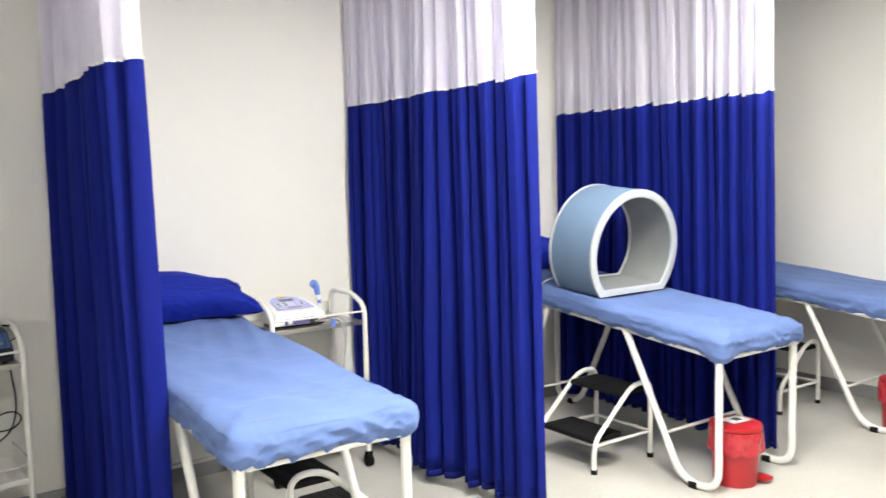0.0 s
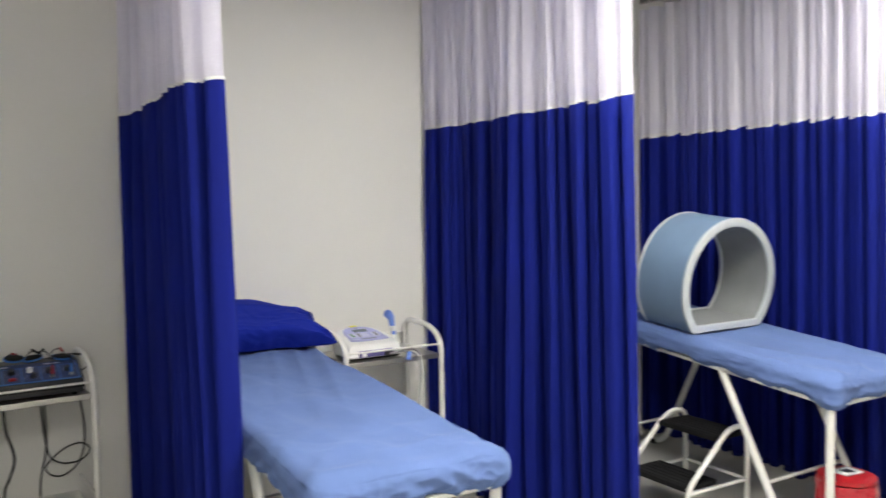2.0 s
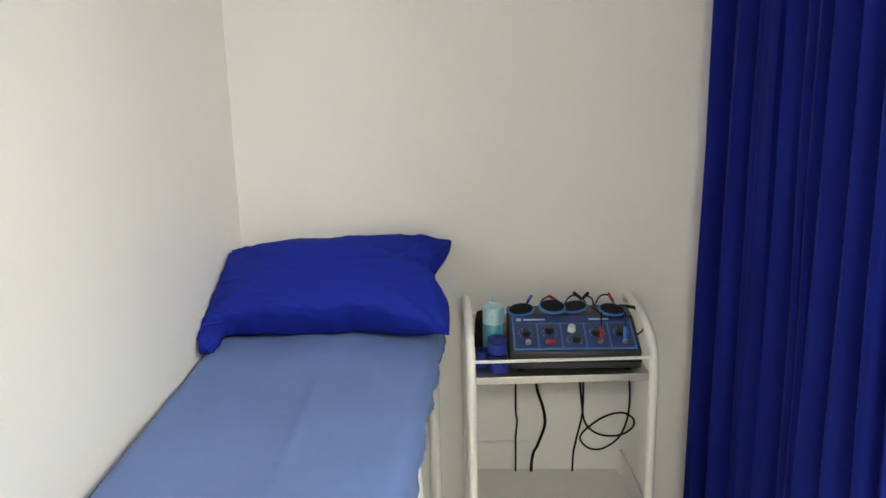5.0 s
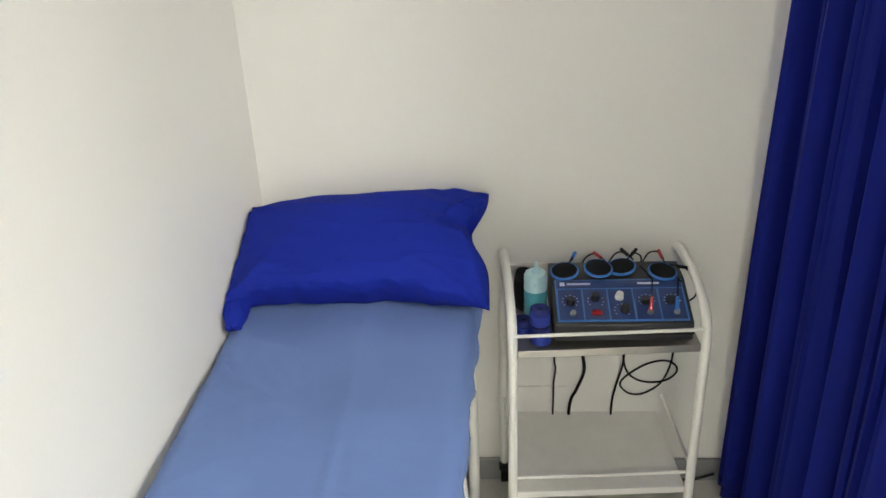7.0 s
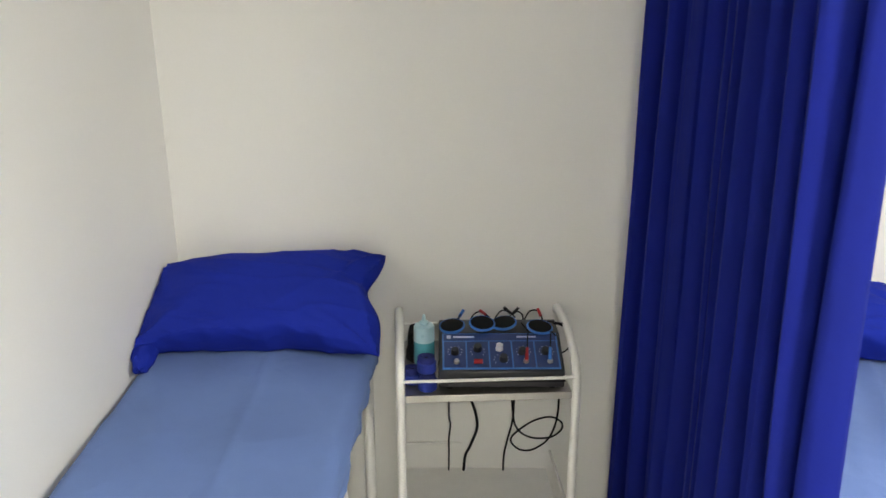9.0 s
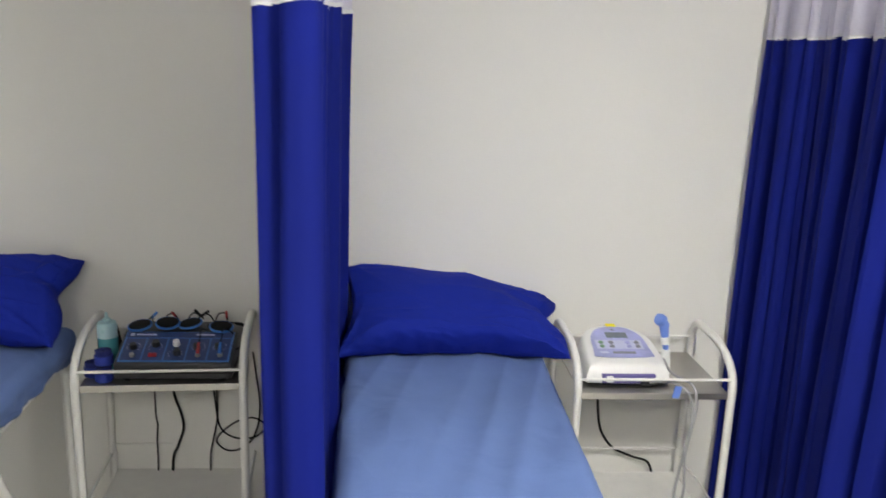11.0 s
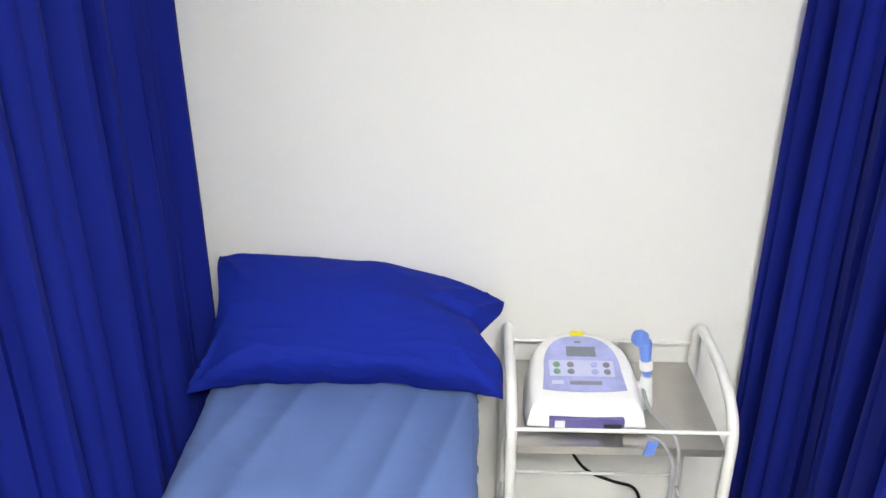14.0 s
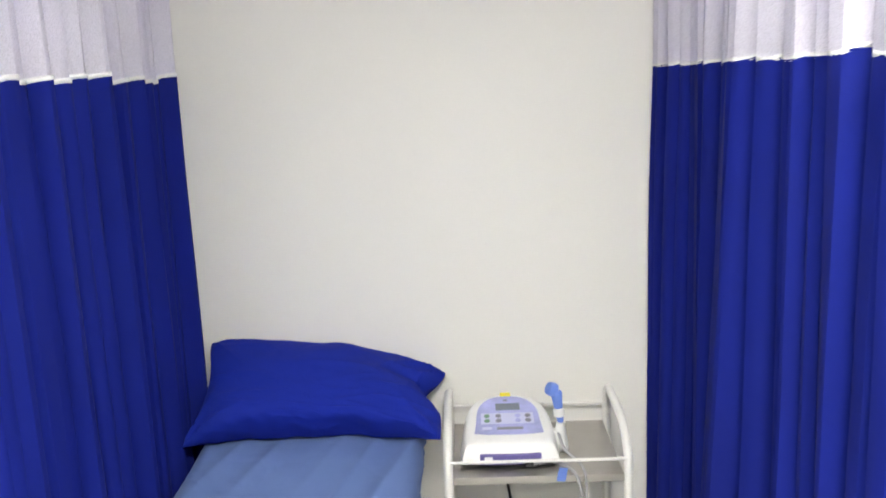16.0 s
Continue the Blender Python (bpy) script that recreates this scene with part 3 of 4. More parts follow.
# ---- step stools ----
def step_stool(m):
    """A two-step stool; it climbs along x from its front feet."""
    t = thing("step_stool", m, "two-step stool with black treads and white tube frame", "step stool", "step stools")
    w = 0.18
    for y in (-w, w):
        path = rounded([(0, y, 0.012), (0, y, 0.145), (0.26, y, 0.378), (0.385, y, 0.378), (0.385, y, 0.012)], 0.06)
        side = part("side_frame", tube(path, 0.012), WHITE, t, "bent white tube side")
        for x in (0, 0.385):
            part("foot_cap", rod((x, y, 0), (x, y, 0.022), 0.0155, seg=12), BLACK, side, "black rubber cap")
        part("side_rail", rod((0.0, y, 0.13), (0.385, y, 0.13), 0.008, seg=10), WHITE, t)
    part("crossbar", rod((0.385, -w, 0.13), (0.385, w, 0.13), 0.008, seg=10), WHITE, t)
    part("lower_tread", box((0.0, -w + 0.012, 0.135), (0.20, w - 0.012, 0.16), 0.006), BLACK, t, "black ribbed rubber lower tread")
    part("upper_tread", box((0.19, -w + 0.012, 0.325), (0.385, w - 0.012, 0.35), 0.006), BLACK, t, "black ribbed rubber upper tread")
    for i in range(6):
        part("tread_rib", box((0.02 + i * 0.03, -w + 0.02, 0.1595), (0.036 + i * 0.03, w - 0.02, 0.162), 0.001), BLACK, t)
        part("tread_rib", box((0.205 + i * 0.03, -w + 0.02, 0.3495), (0.221 + i * 0.03, w - 0.02, 0.352), 0.001), BLACK, t)
    return t


stool = step_stool(pose(2.97, 2.26, 0))
copy_thing(stool, pose(4.455, 2.27, 0))
copy_thing(stool, pose(1.80, 2.15, 0, 0, 0, 180))


# ---- pedal bins ----
def pedal_bin(m):
    t = thing("pedal_bin", m, "red plastic pedal bin lined with a red bag", "bin", "pedal bins")
    h, r = 0.243, 0.106
    part("body", lathe([(r * 0.86, 0.0), (r * 0.88, 0.012), (r * 0.90, 0.05), (r, h)], 36), RED, t, "red plastic bucket")
    bag = bmesh.new()
    seg = 72
    rings = []
    for k, (rr, z) in enumerate([(r + 0.001, h - 0.004), (r + 0.007, h + 0.004), (r + 0.009, h - 0.02), (r + 0.012, h - 0.06), (r + 0.010, h - 0.095)]):
        ring = []
        for j in range(seg):
            a = 6.2832 * j / seg
            q = rr + (0.004 * math.sin(9 * a + k) + 0.006 * noise.noise(Vector((math.cos(a) * 3, math.sin(a) * 3, k * 0.8)))) * (0.3 + 0.25 * k)
            zz = z + (0.022 * noise.noise(Vector((math.cos(a) * 2.2, math.sin(a) * 2.2, 4))) if k == 4 else 0)
            ring.append(bag.verts.new((q * math.cos(a), q * math.sin(a), zz)))
        rings.append(ring)
    for p, q in zip(rings, rings[1:]):
        for j in range(seg):
            bag.faces.new((p[j], p[(j + 1) % seg], q[(j + 1) % seg], q[j]))
    part("bag", bag, BAG, t, "crumpled glossy red bin bag")
    lid = part("lid", lathe([(r + 0.004, h + 0.005), (r + 0.008, h + 0.010), (r + 0.006, h + 0.024), (r - 0.02, h + 0.034), (0.02, h + 0.037)], 36), RED, t, "red lid")
    part("lid_label", box((-0.055, -0.04, h + 0.0365), (0.055, 0.04, h + 0.039)), PAPER, lid, "white paper label with dark print", False)
    part("label_print", box((-0.018, -0.02, h + 0.0391), (0.022, 0.018, h + 0.0400)), PRINT, lid, "", False)
    part("pedal", box((0.065, -0.105, 0.012), (0.125, -0.03, 0.030), 0.006), RED, t, "red foot pedal")
    part("hinge", box((-0.122, -0.02, 0.03), (-0.094, 0.02, h + 0.015), 0.004), RED, t, "red hinge bar")
    # white sign on the front: ring and bars
    sign = bmesh.new()
    for i in range(22):
        a0 = radians(-58 + 46 * (0.15 + 0.7 * i / 22))
        zz = 0.115 + 0.022 * math.cos(i / 22 * 6.28 * 1.5)
        rr = 0.1065 * (0.9 + 0.1 * zz / h)
        box((rr - 0.002, -0.003, zz - 0.004), (rr + 0.001, 0.003, zz + 0.004), bm=sign, m=Matrix.Rotation(a0, 4, "Z"))
    part("sign", sign, PAPER, t, "white printed sign", False)
    return t


bin_a = pedal_bin(pose(3.395, 1.63, 0, 0, 0, -5))
copy_thing(bin_a, pose(4.715, 1.545, 0, 0, 0, -5))

# ---- trolleys ----
CART_W, CART_D = 0.47, 0.34


def trolley(m, top_label):
    """A steel instrument trolley; its origin is on the floor under its front left post, and y runs to the wall."""
    t = thing("trolley", m, top_label, "trolley", "instrument trolleys")
    W, D = CART_W, CART_D
    for x in (0, W):
        path = rounded([(x, 0, 0.065), (x, 0, 0.775), (x, 0.11, 0.828), (x, D - 0.035, 0.832), (x, D, 0.80), (x, D, 0.065)], 0.07)
        part("side_frame", tube(path, 0.0125), WHITE, t, "bent white tube side frame")
        for y in (0, D):
            cs = part("caster", rod((x - 0.011, y, 0.032), (x + 0.011, y, 0.032), 0.032, seg=24), BLACK, t, "black rubber caster")
            part("caster_fork", box((x - 0.016, y - 0.014, 0.045), (x + 0.016, y + 0.014, 0.075), 0.004), BLACK, cs)
        part("side_rail", rod((x, 0.01, 0.325), (x, D - 0.01, 0.325), 0.0045, seg=10), WHITE, t)
    for z, y in ((0.755, 0), (0.770, D), (0.312, 0), (0.355, D)):
        part("cross_rail", rod((0, y, z), (W, y, z), 0.0045, seg=10), WHITE, t, "thin white guard rail")

    def tray(nm, z, material, lab):
        bm = box((0.012, 0.006, z - 0.005), (W - 0.012, D - 0.006, z), 0.0)
        box((0.012, -0.002, z - 0.020), (W - 0.012, 0.0055, z + 0.001), 0.002, bm=bm)
        box((0.012, D - 0.0055, z - 0.020), (W - 0.012, D + 0.002, z + 0.001), 0.002, bm=bm)
        part(nm, bm, material, t, lab, False)

    tray("upper_shelf", 0.712, STEEL, "brushed steel upper shelf")
    tray("lower_shelf", 0.262, WHITE, "white enamelled lower shelf")
    return t


CART1, CART2 = (0.292, 2.868), (1.744, 2.834)
trolley(pose(*CART1, 0, 0, 0, 3.4), "white tube trolley carrying an electrotherapy unit, beside a couch")
trolley(pose(*CART2, 0, 0, 0, 0), "white tube trolley carrying an ultrasound unit, beside a couch")
SHELF = 0.7125


def electrotherapy_unit(m):
    """A black desk case with a sloping blue front plate; y runs to the back."""
    t = thing("electrotherapy_unit", m, "black electrotherapy unit with blue control panel on a trolley", "medical device")
    W, D = 0.336, 0.228
    case = bmesh.new()
    prof = [(0, 0.012), (0, 0.060), (0.138, 0.110), (D, 0.112), (D, 0.012)]
    a = [case.verts.new((0, y, z)) for y, z in prof]
    b = [case.verts.new((W, y, z)) for y, z in prof]
    case.faces.new(a)
    case.faces.new(b[::-1])
    for i in range(5):
        case.faces.new((a[i], a[(i + 1) % 5], b[(i + 1) % 5], b[i]))
    part_line = box((-0.0015, -0.0015, 0.030), (W + 0.0015, 0.12, 0.0335))
    part("seam", part_line, BLACK, t, "black joint between the case halves", False)
    bmesh.ops.bevel(case, geom=case.edges[:], offset=0.005, segments=2, affect="EDGES", profile=0.5)
    part("case", case, BOX, t, "black metal case")
    for x in (0.03, W - 0.03):
        for y in (0.03, D - 0.03):
            part("foot", rod((x, y, 0), (x, y, 0.013), 0.010, seg=12), BLACK, t)
    tilt = math.atan2(0.050, 0.138)
    s = pose(0, 0, 0.060) @ Matrix.Rotation(tilt, 4, "X")
    L = math.hypot(0.050, 0.138)
    part("front_plate", box((0.010, 0.008, 0.0), (W - 0.010, L - 0.006, 0.003), m=s), PANELLINE, t, "bright blue printed plate", False)
    head = part("title_strip", box((0.013, L - 0.034, 0.0031), (W - 0.013, L - 0.009, 0.0042), m=s), PANEL, t, "dark blue strip with pale marks", False)
    for x0, x1 in ((0.040, 0.098), (0.215, 0.268)):
        part("mark", box((x0, L - 0.024, 0.0043), (x1, L - 0.018, 0.0048), m=s), LAVLIGHT, head, "", False)
    part("mark", box((0.022, L - 0.027, 0.0043), (0.034, L - 0.015, 0.0048), m=s @ Matrix.Translation((0, 0, 0))), LAVLIGHT, head, "", False)
    cw = (W - 0.026) / 5
    for i in range(5):
        x = 0.013 + i * cw
        fld = part("control_field", box((x + 0.002, 0.012, 0.0031), (x + cw - 0.002, L - 0.038, 0.0042), m=s), PANEL, t, "dark blue control field", False)
        cx = x + cw / 2
        for d in range(9):
            a = radians(-40 + d * 32)
            c = s @ Vector((cx + 0.019 * math.cos(a), (0.070 if i != 2 else 0.040) + 0.019 * math.sin(a), 0.0045))
            part("tick", box((-0.0015, -0.0015, 0), (0.0015, 0.0015, 0.0006), m=Matrix.Translation(c)), LAVLIGHT, fld, "", False)
    def knob(x, y, r, h, material, lab, stub=None):
        part("knob", rod(s @ Vector((x, y, 0.003)), s @ Vector((x, y, 0.003 + h)), r, r2=r * 0.82, seg=20), material, t, lab)
    xs = [0.013 + (i + 0.5) * cw for i in range(5)]
    knob(xs[0], 0.066, 0.011, 0.016, BOX, "black knob")
    knob(xs[0] + 0.004, 0.030, 0.008, 0.010, STEEL, "metal socket")
    knob(xs[1], 0.078, 0.012, 0.017, BOX, "black knob")
    part("rocker_switch", box((xs[1] - 0.012, 0.024, 0.004), (xs[1] + 0.012, 0.038, 0.011), 0.002, m=s), RED, t, "red rocker switch")
    knob(xs[2] - 0.003, 0.080, 0.011, 0.017, PAPER, "white knob")
    knob(xs[2] + 0.006, 0.040, 0.012, 0.017, BOX, "black knob")
    knob(xs[3] - 0.004, 0.066, 0.011, 0.016, BOX, "black knob")
    knob(xs[3] + 0.004, 0.032, 0.008, 0.010, STEEL, "metal socket")
    knob(xs[4] - 0.004, 0.066, 0.011, 0.016, BOX, "black knob")
    knob(xs[4] + 0.006, 0.032, 0.008, 0.010, STEEL, "metal socket")
    for i, material, lab in ((3, RED, "red plug with black lead"), (4, ELECTRIM, "blue plug with black lead")):
        p0 = s @ Vector((xs[i] + 0.005, 0.032, 0.012))
        p1 = p0 + Vector((0.002, 0.014, 0.030))
        pl = part("plug", rod(p0, p1, 0.0055, r2=0.0035, seg=12), material, t, lab)
        back = (0.235, 0.19, 0.116) if i == 3 else (0.325, 0.12, 0.108)
        part("lead", tube(spline([p1, p1 + Vector((0.004, 0.03, 0.028)), p1 + Vector((0.012, 0.075, 0.01)), back], 8), 0.0018, seg=6), BLACK, pl)
    return t


electrotherapy_unit(pose(CART1[0] + 0.101, CART1[1] + 0.024, SHELF, 0, 0, 0.6))


def electrode(m):
    t = thing("electrode_pad", m, "round black rubber electrode with blue rim on the unit", "electrode", "electrode pads")
    part("rim", lathe([(0.031, 0), (0.036, 0.001), (0.0372, 0.004), (0.035, 0.007), (0.0325, 0.007)], 36), ELECTRIM, t, "bright blue rim")
    part("pad", lathe([(0.0323, 0.001), (0.0323, 0.0075), (0.030, 0.0085), (0.004, 0.0087)], 36), BLACK, t, "black rubber face")
    return t


ez = SHELF + 0.1125
first = electrode(pose(CART1[0] + 0.137, CART1[1] + 0.187, ez + 0.004, 9, -5, 0))
for dx, dy, dz, rx, ry in ((0.221, 0.182, 0.014, 11, 3), (0.284, 0.203, 0.006, 7, -7), (0.382, 0.178, 0.005, 8, 5)):
    copy_thing(first, pose(CART1[0] + dx, CART1[1] + dy, ez + dz, rx, ry, 0))


def lead_wire(name, pts, r, material, label, cat="cable"):
    t = thing(name, Matrix.Translation(pts[0]), label, cat, "cables")
    o = Vector(pts[0])
    part("wire", tube([p - o for p in spline(pts, 10)], r, seg=8), material, t)
    return t


def c1(x, y, z):
    return (CART1[0] + x, CART1[1] + y, z)


def c2(x, y, z):
    return (CART2[0] + x, CART2[1] + y, z)


for pts, plug in (([c1(0.244, 0.216, ez + 0.020), c1(0.222, 0.246, ez + 0.026), c1(0.200, 0.250, ez + 0.016), c1(0.188, 0.272, ez - 0.02)], RED),
                  ([c1(0.318, 0.232, ez + 0.014), c1(0.300, 0.246, ez + 0.026), c1(0.276, 0.256, ez + 0.022), c1(0.252, 0.262, ez - 0.02)], BLACK),
                  ([c1(0.300, 0.228, ez + 0.016), c1(0.318, 0.248, ez + 0.026), c1(0.338, 0.246, ez + 0.018), c1(0.345, 0.268, ez - 0.02)], BLACK),
                  ([c1(0.394, 0.212, ez + 0.014), c1(0.386, 0.244, ez + 0.028), c1(0.360, 0.252, ez + 0.024), c1(0.342, 0.262, ez - 0.02)], RED),
                  ([c1(0.405, 0.205, ez + 0.014), c1(0.440, 0.196, ez + 0.010), c1(0.462, 0.160, ez - 0.008), c1(0.455, 0.120, ez - 0.030), c1(0.425, 0.105, ez - 0.042)], BLACK),
                  ([c1(0.150, 0.218, ez + 0.010), c1(0.162, 0.240, ez + 0.020), c1(0.150, 0.268, ez - 0.02)], ELECTRIM)):
    w = lead_wire("electrode_lead", pts, 0.0022, BLACK, "thin black electrode lead curling over the unit")
    o = Vector(pts[0])
    d = (Vector(pts[1]) - o).normalized()
    part("plug", rod(d * 0.018, d * 0.045, 0.0045, seg=10), plug, w, "coloured lead plug")
zl = 0.238
for pts, r in (([c1(0.130, 0.334, 0.695), c1(0.128, 0.334, 0.475), c1(0.133, 0.334, 0.43), c1(0.128, 0.334, 0.375), c1(0.128, 0.334, 0.291), c1(0.12, 0.334, 0.05)], 0.0026),
               ([c1(0.185, 0.334, 0.695), c1(0.190, 0.334, 0.55), c1(0.211, 0.334, 0.471), c1(0.216, 0.334, 0.415), c1(0.195, 0.334, 0.35), c1(0.177, 0.334, 0.291), c1(0.17, 0.334, 0.05)], 0.0045),
               ([c1(0.325, 0.334, 0.695), c1(0.330, 0.334, 0.55), c1(0.328, 0.334, 0.45), c1(0.310, 0.334, 0.36), c1(0.302, 0.334, 0.291), c1(0.30, 0.334, 0.05)], 0.003),
               ([c1(0.310, 0.336, 0.695), c1(0.325, 0.334, 0.50), c1(0.340, 0.332, 0.42), c1(0.385, 0.331, 0.385), c1(0.445, 0.331, 0.385), c1(0.480, 0.332, 0.410), c1(0.480, 0.333, 0.438), c1(0.445, 0.334, 0.456),
                 c1(0.390, 0.335, 0.440), c1(0.335, 0.336, 0.395), c1(0.325, 0.337, 0.365), c1(0.355, 0.337, 0.336), c1(0.400, 0.337, 0.340), c1(0.450, 0.337, 0.39), c1(0.47, 0.338, 0.50), c1(0.45, 0.338, 0.69)], 0.003)):
    lead_wire("power_cable", pts, r, BLACK, "black power cable hanging behind the trolley")

# gel bottle and strap rolls
bt = thing("gel_bottle", pose(*c1(0.060, 0.120, SHELF)), "translucent bottle of turquoise gel with pointed cap on a trolley", "bottle")
part("body", lathe([(0.026, 0), (0.0288, 0.004), (0.0288, 0.108), (0.0286, 0.1085)], 28), TURQ, bt, "turquoise gel-filled body")
part("shoulder", lathe([(0.0286, 0.1086), (0.0286, 0.146), (0.026, 0.153), (0.013, 0.157)], 28), GEL, bt, "pale empty upper part")
part("cap", lathe([(0.0128, 0.1572), (0.0125, 0.163), (0.006, 0.167), (0.0035, 0.182), (0.002, 0.184)], 20), GEL, bt, "pointed pale cap")


def strap_roll(m):
    t = thing("strap_roll", m, "rolled dark blue elastic strap on a trolley shelf", "strap", "strap rolls")
    bm = bmesh.new()
    n, turns = 90, 4.5
    a, b = [], []
    for i in range(n):
        th = 6.2832 * turns * i / n
        r = 0.008 + 0.016 * i / n
        a.append(bm.verts.new((r * math.cos(th), r * math.sin(th), 0)))
        b.append(bm.verts.new((r * math.cos(th), r * math.sin(th), 0.045)))
    for i in range(n - 1):
        bm.faces.new((a[i], a[i + 1], b[i + 1], b[i]))
    ob = part("roll", bm, STRAP, t)
    md = ob.modifiers.new("thickness", "SOLIDIFY")
    md.thickness = 0.0025
    # solid black core put in for the dark opening of the roll
    part("core", rod((0, 0, 0.004), (0, 0, 0.041), 0.020, seg=20), BLACK, t, "black core standing in for the roll's dark opening")
    part("band", lathe([(0.0252, 0.004), (0.0262, 0.005), (0.0262, 0.030), (0.0252, 0.031)], 28), STRAPBAND, t, "blue fastening band")
    return t


roll = strap_roll(pose(*c1(0.070, 0.040, SHELF)))
copy_thing(roll, pose(*c1(0.028, 0.078, SHELF), 0, 0, 70))
copy_thing(roll, pose(*c1(0.068, 0.052, SHELF + 0.0465), 0, 0, 20))


# ---- ultrasound unit ----
def ultrasound_unit(m):
    """A white moulded case, arched at the back, with a sloping lavender panel."""
    t = thing("ultrasound_unit", m, "white ultrasound therapy unit with lavender panel on a trolley", "medical device")
    W, D = 0.262, 0.258
    N = 48

    def outline(k):
        """Plan of the case, shrunk by k: straight in front, an arch behind."""
        pts = []
        hw, y0, ya = W / 2 - k, k, D * 0.48
        for i in range(N + 1):
            a = math.pi * i / N
            pts.append((hw * math.copysign(abs(math.cos(a)) ** 0.85, math.cos(a)), ya + (D - k - ya) * math.sin(a) ** 0.9))
        n = 9
        left = [(-hw - 0.004 * math.sin(math.pi * j / n), ya - (ya - y0) * j / n) for j in range(1, n)]
        front = [(-hw + 2 * hw * j / 14, y0 - 0.006 * math.sin(math.pi * j / 14)) for j in range(15)]
        right = [(hw + 0.004 * math.sin(math.pi * j / n), y0 + (ya - y0) * j / n) for j in range(1, n)]
        return pts + left + front + right

    def top(y):
        return 0.062 + 0.056 * (y / D)

    bm = bmesh.new()
    rings = []
    for k, f in ((0.006, 0.0085), (0.0, 0.016), (0.004, 0.5), (0.011, 0.82), (0.018, 0.95), (0.029, 1.0)):
        rings.append([bm.verts.new((x, y, f * top(y) if f > 0.1 else f)) for x, y in outline(k)])
    n = len(rings[0])
    for a, b in zip(rings, rings[1:]):
        for j in range(n):
            bm.faces.new((a[j], a[(j + 1) % n], b[(j + 1) % n], b[j]))
    bm.faces.new(rings[-1])
    bm.faces.new(rings[0][::-1])
    part("case", bm, DEVWHITE, t, "glossy white moulded case")
    tilt = math.atan2(0.056, D)
    s = pose(0, -0.013, 0.0605) @ Matrix.Rotation(tilt, 4, "X")
    # panel: an arch with a straight foot
    pts = []
    for i in range(33):
        a = math.pi * i / 32
        pts.append((0.088 * math.copysign(abs(math.cos(a)) ** 0.8, math.cos(a)), 0.125 + 0.115 * math.sin(a) ** 0.85))
    pts += [(-0.094, 0.068), (-0.06, 0.063), (0, 0.061), (0.06, 0.063), (0.094, 0.068)]
    pb = bmesh.new()
    lo = [pb.verts.new(s @ Vector((x, y, 0.0))) for x, y in pts]
    hi = [pb.verts.new(s @ Vector((x, y, 0.0015))) for x, y in pts]
    pb.faces.new(hi)
    for i in range(len(pts)):
        pb.faces.new((lo[i], lo[(i + 1) % len(pts)], hi[(i + 1) % len(pts)], hi[i]))
    pan = part("control_panel", pb, LAV, t, "lavender printed control panel", False)
    # inset black base: the shadow under the case, put in as a dark part
    base = bmesh.new()
    ring0 = [base.verts.new((x, y, 0.0)) for x, y in outline(0.016)]
    ring1 = [base.verts.new((x, y, 0.0065)) for x, y in outline(0.012)]
    for i in range(len(ring0)):
        base.faces.new((ring0[i], ring0[(i + 1) % len(ring0)], ring1[(i + 1) % len(ring0)], ring1[i]))
    base.faces.new(ring0[::-1])
    part("base_shadow", base, BLACK, t, "black inset base standing in for the shadow under the case")
    part("keypad", box((-0.075, 0.108, 0.0016), (0.072, 0.158, 0.0024), 0, m=s), LAVLIGHT, pan, "pale keypad area", False)
    part("screen", box((-0.032, 0.172, 0.0016), (0.036, 0.203, 0.003), 0.0, m=s), SCREEN, pan, "grey display", False)
    for x, material in ((-0.058, GREEN), (-0.026, KEYGREY), (0.028, LAV), (0.056, KEYGREY)):
        for y in (0.122, 0.144):
            part("key", rod(s @ Vector((x, y, 0.002)), s @ Vector((x, y, 0.0042)), 0.0085, r2=0.0075, seg=14), material, pan)
    part("title_bar", box((-0.032, 0.082, 0.0016), (0.040, 0.093, 0.0022), m=s), KEYGREY, pan, "", False)
    part("badge", box((-0.072, 0.083, 0.0016), (-0.046, 0.094, 0.0022), m=s), LAVLIGHT, pan, "", False)
    part("mark", box((-0.010, 0.216, 0.0016), (0.004, 0.223, 0.0022), m=s), KEYGREY, pan, "", False)
    part("yellow_label", box((-0.016, 0.240, -0.003), (0.014, 0.258, 0.0025), 0.001, m=s), YELLOW, t, "small yellow sticker", False)
    part("rating_strip", box((-0.082, -0.0085, 0.012), (0.082, 0.010, 0.040), 0.003), PURPLE, t, "purple front strip with white mark", False)
    part("strip_mark", box((-0.070, -0.0095, 0.016), (-0.048, -0.0086, 0.036)), PAPER, t, "", False)
    part("socket", box((0.036, -0.016, 0.008), (0.076, -0.0088, 0.030), 0.003), BOX, t, "black socket")
    # holder and applicator
    hold = part("holder", lathe([(0.020, 0), (0.021, 0.004), (0.016, 0.05), (0.013, 0.078), (0.012, 0.080)], 24, at=(0.146, 0.105, 0.0005)), DEVWHITE, t, "white applicator holder")
    part("holder_arm", box((0.112, 0.092, 0.03), (0.138, 0.118, 0.06), 0.006), DEVWHITE, hold)
    return t


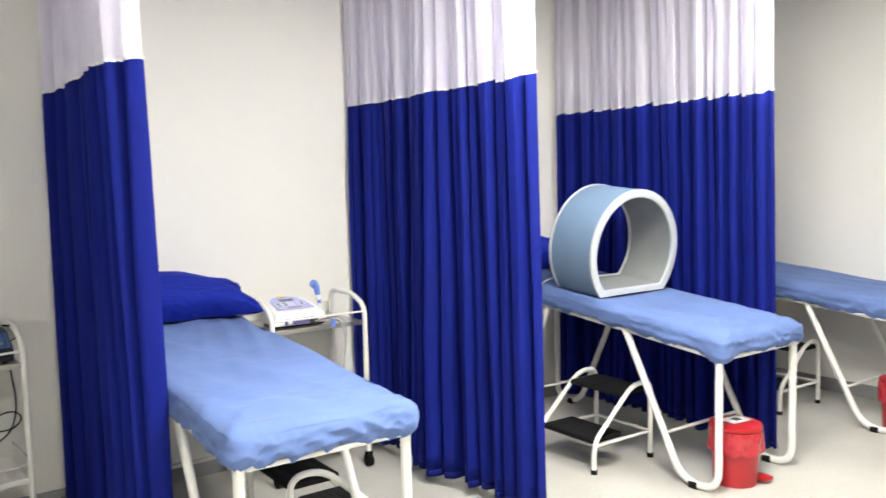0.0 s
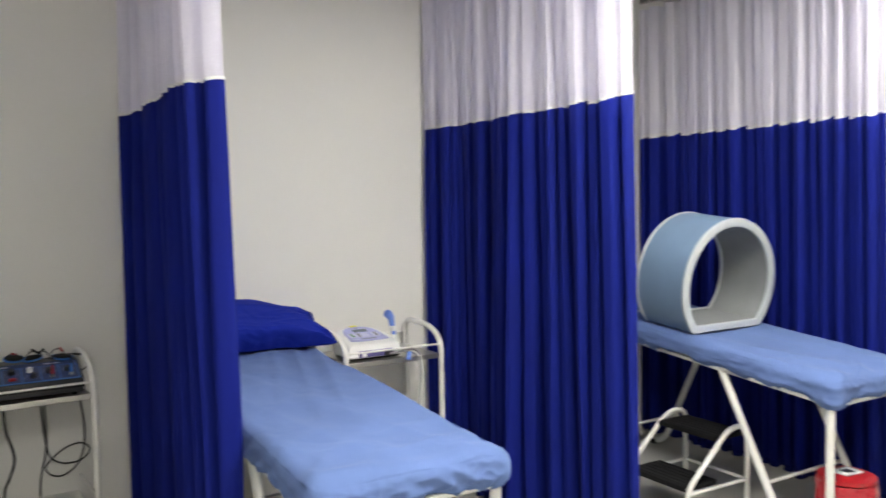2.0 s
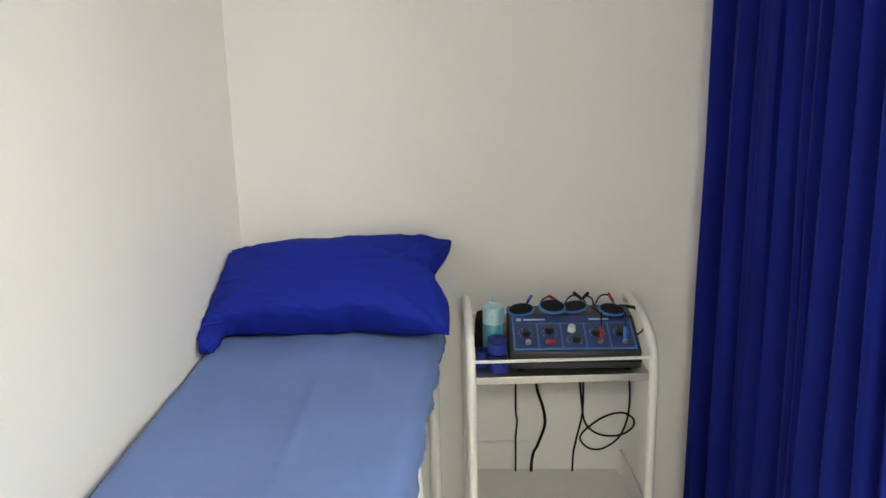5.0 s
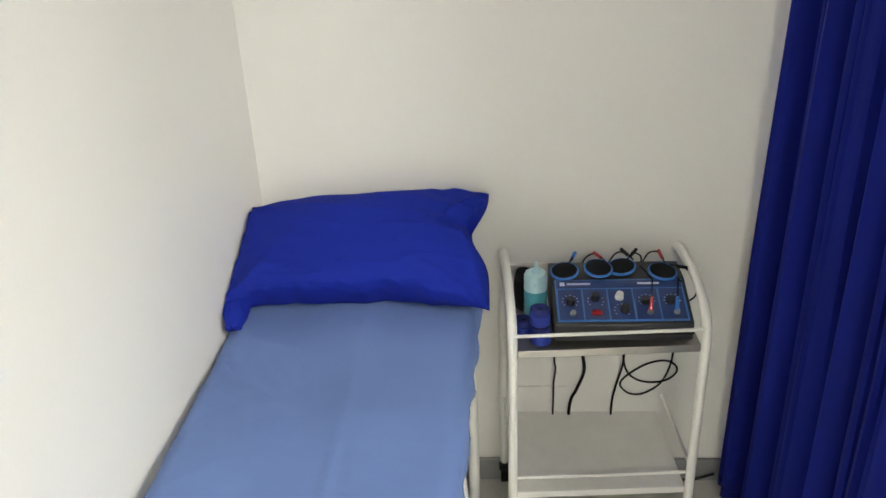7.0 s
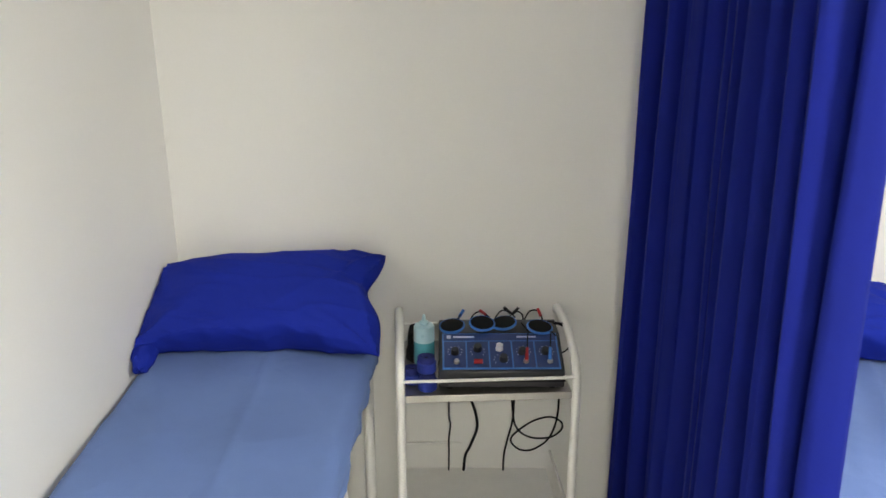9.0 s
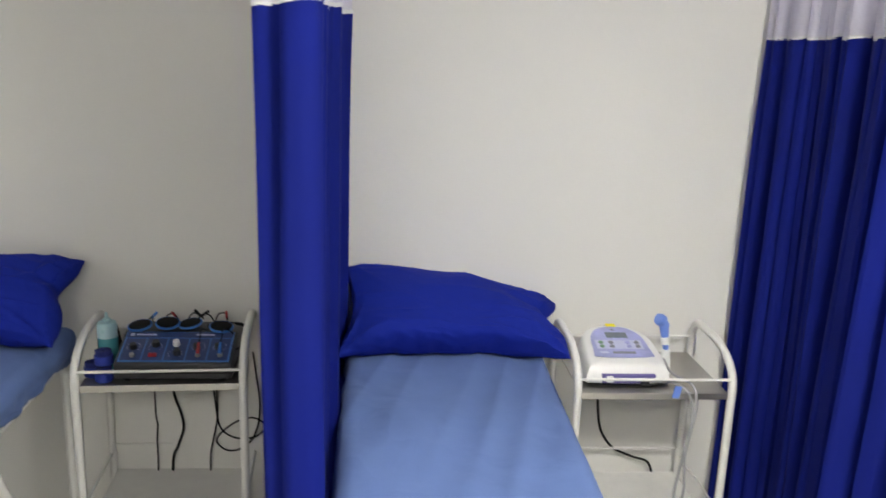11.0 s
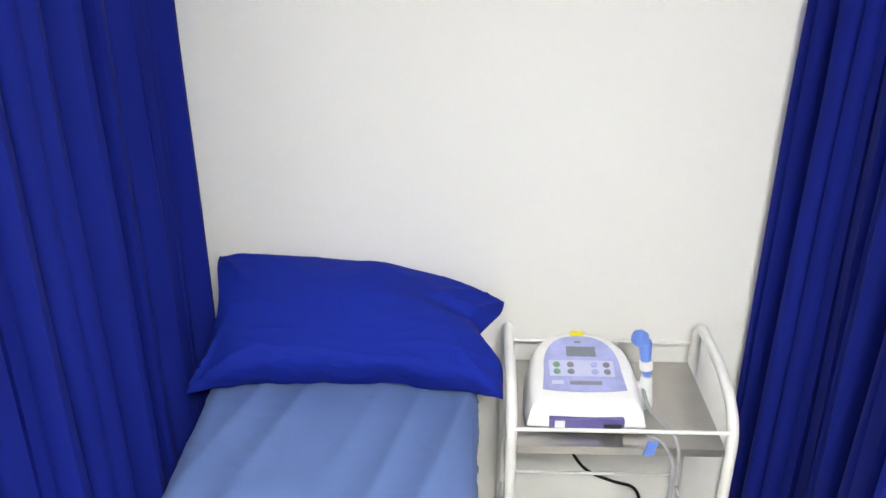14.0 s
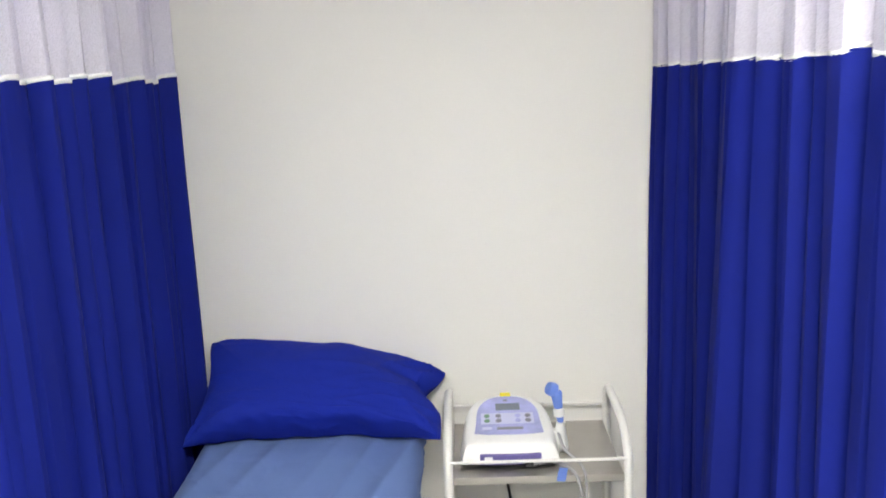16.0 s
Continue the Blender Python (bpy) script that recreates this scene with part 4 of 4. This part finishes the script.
US = (CART2[0] + 0.166, CART2[1] + 0.050)
ultrasound_unit(pose(US[0], US[1], SHELF))
wand = thing("ultrasound_applicator", pose(US[0] + 0.146, US[1] + 0.105, SHELF + 0.078, -8, -7, 0), "blue ultrasound applicator standing in its holder", "applicator")
part("handle", lathe([(0.007, 0.0), (0.009, 0.006), (0.0115, 0.030), (0.0125, 0.050), (0.0145, 0.070), (0.0165, 0.082), (0.014, 0.090)], 24), WANDBLUE, wand, "ribbed blue handle")
part("head", lathe([(0.010, 0.0), (0.018, 0.006), (0.020, 0.018), (0.017, 0.028), (0.008, 0.031)], 24), WANDBLUE, wand, "round blue treatment head").matrix_basis = pose(0.002, 0.002, 0.090, 60, 0, -65)
part("collar", lathe([(0.0118, 0.018), (0.0150, 0.020), (0.0155, 0.040), (0.0125, 0.042)], 24), DEVWHITE, wand, "white collar")
lead_wire("applicator_cable", [(US[0] + 0.137, US[1] + 0.100, SHELF + 0.056), (US[0] + 0.150, US[1] + 0.05, SHELF + 0.025), (US[0] + 0.185, US[1] - 0.045, SHELF + 0.020),
                               (US[0] + 0.190, US[1] - 0.070, SHELF - 0.05), (US[0] + 0.172, US[1] - 0.073, 0.52), (US[0] + 0.180, US[1] - 0.073, 0.40), (US[0] + 0.158, US[1] - 0.073, 0.32), (US[0] + 0.14, US[1] - 0.07, 0.18)],
          0.0042, CABLEGREY, "grey applicator cable looping over the trolley's edge")
lead_wire("applicator_cable", [(US[0] + 0.060, US[1] - 0.017, SHELF + 0.018), (US[0] + 0.115, US[1] - 0.025, SHELF + 0.026), (US[0] + 0.165, US[1] - 0.064, SHELF + 0.008),
                               (US[0] + 0.180, US[1] - 0.074, SHELF - 0.08), (US[0] + 0.162, US[1] - 0.076, 0.50), (US[0] + 0.150, US[1] - 0.076, 0.38), (US[0] + 0.172, US[1] - 0.076, 0.28), (US[0] + 0.14, US[1] - 0.07, 0.18)],
          0.0042, CABLEGREY, "grey applicator cable plugged into the unit")
tag = thing("cable_tag", pose(US[0] + 0.128, US[1] - 0.064, SHELF + 0.002, 0, 12, 10), "small blue tag clipped to a cable", "tag")
part("tag_body", box((-0.012, -0.002, -0.012), (0.012, 0.002, 0.026), 0.0015), WANDBLUE, tag)
lead_wire("power_cable", [c2(0.16, 0.350, 0.700), c2(0.165, 0.352, 0.55), c2(0.180, 0.354, 0.44), c2(0.205, 0.355, 0.385), c2(0.242, 0.356, 0.345), c2(0.305, 0.356, 0.316), c2(0.369, 0.356, 0.289), c2(0.39, 0.356, 0.20), c2(0.39, 0.356, 0.02)], 0.0045, BLACK, "black power cable hanging behind the trolley")
lead_wire("power_cable", [c1(0.62, 0.30, 0.06), c1(0.56, 0.32, 0.02), c1(0.47, 0.335, 0.006), c1(0.40, 0.33, 0.006), c1(0.2, 0.34, 0.006)], 0.004, BLACK, "black cable lying on the floor by the wall")
sg = thing("wall_sign", pose(RIGHT - 0.0005, 1.13, 2.475), "small yellow rectangular sign on the wall", "sign")
part("plate", box((-0.004, -0.10, -0.05), (0, 0.10, 0.05), 0.001), YELLOW, sg, "", False)
pc = thing("pouch", pose(*c1(0.035, 0.20, SHELF)), "small black fabric pouch standing behind the bottle", "pouch")
part("pouch_body", soft_box((-0.022, -0.03, 0.0), (0.022, 0.055, 0.11), 0.018, 8, 9.0, 0.0), BLACK, pc)
lead_wire("applicator_cable", [(3.20, 2.556, 0.86), (3.155, 2.60, 0.835), (3.135, 2.62, 0.78), (3.13, 2.64, 0.55), (3.10, 2.70, 0.25), (3.02, 2.74, 0.03), (2.90, 2.70, 0.006), (2.86, 2.82, 0.006), (2.98, 2.90, 0.006),
                               (3.06, 2.80, 0.012), (2.98, 2.70, 0.014), (2.85, 2.78, 0.006), (2.80, 3.0, 0.006), (2.9, 3.15, 0.006)], 0.004, CABLEGREY, "pale grey cable running from the ring to the floor")
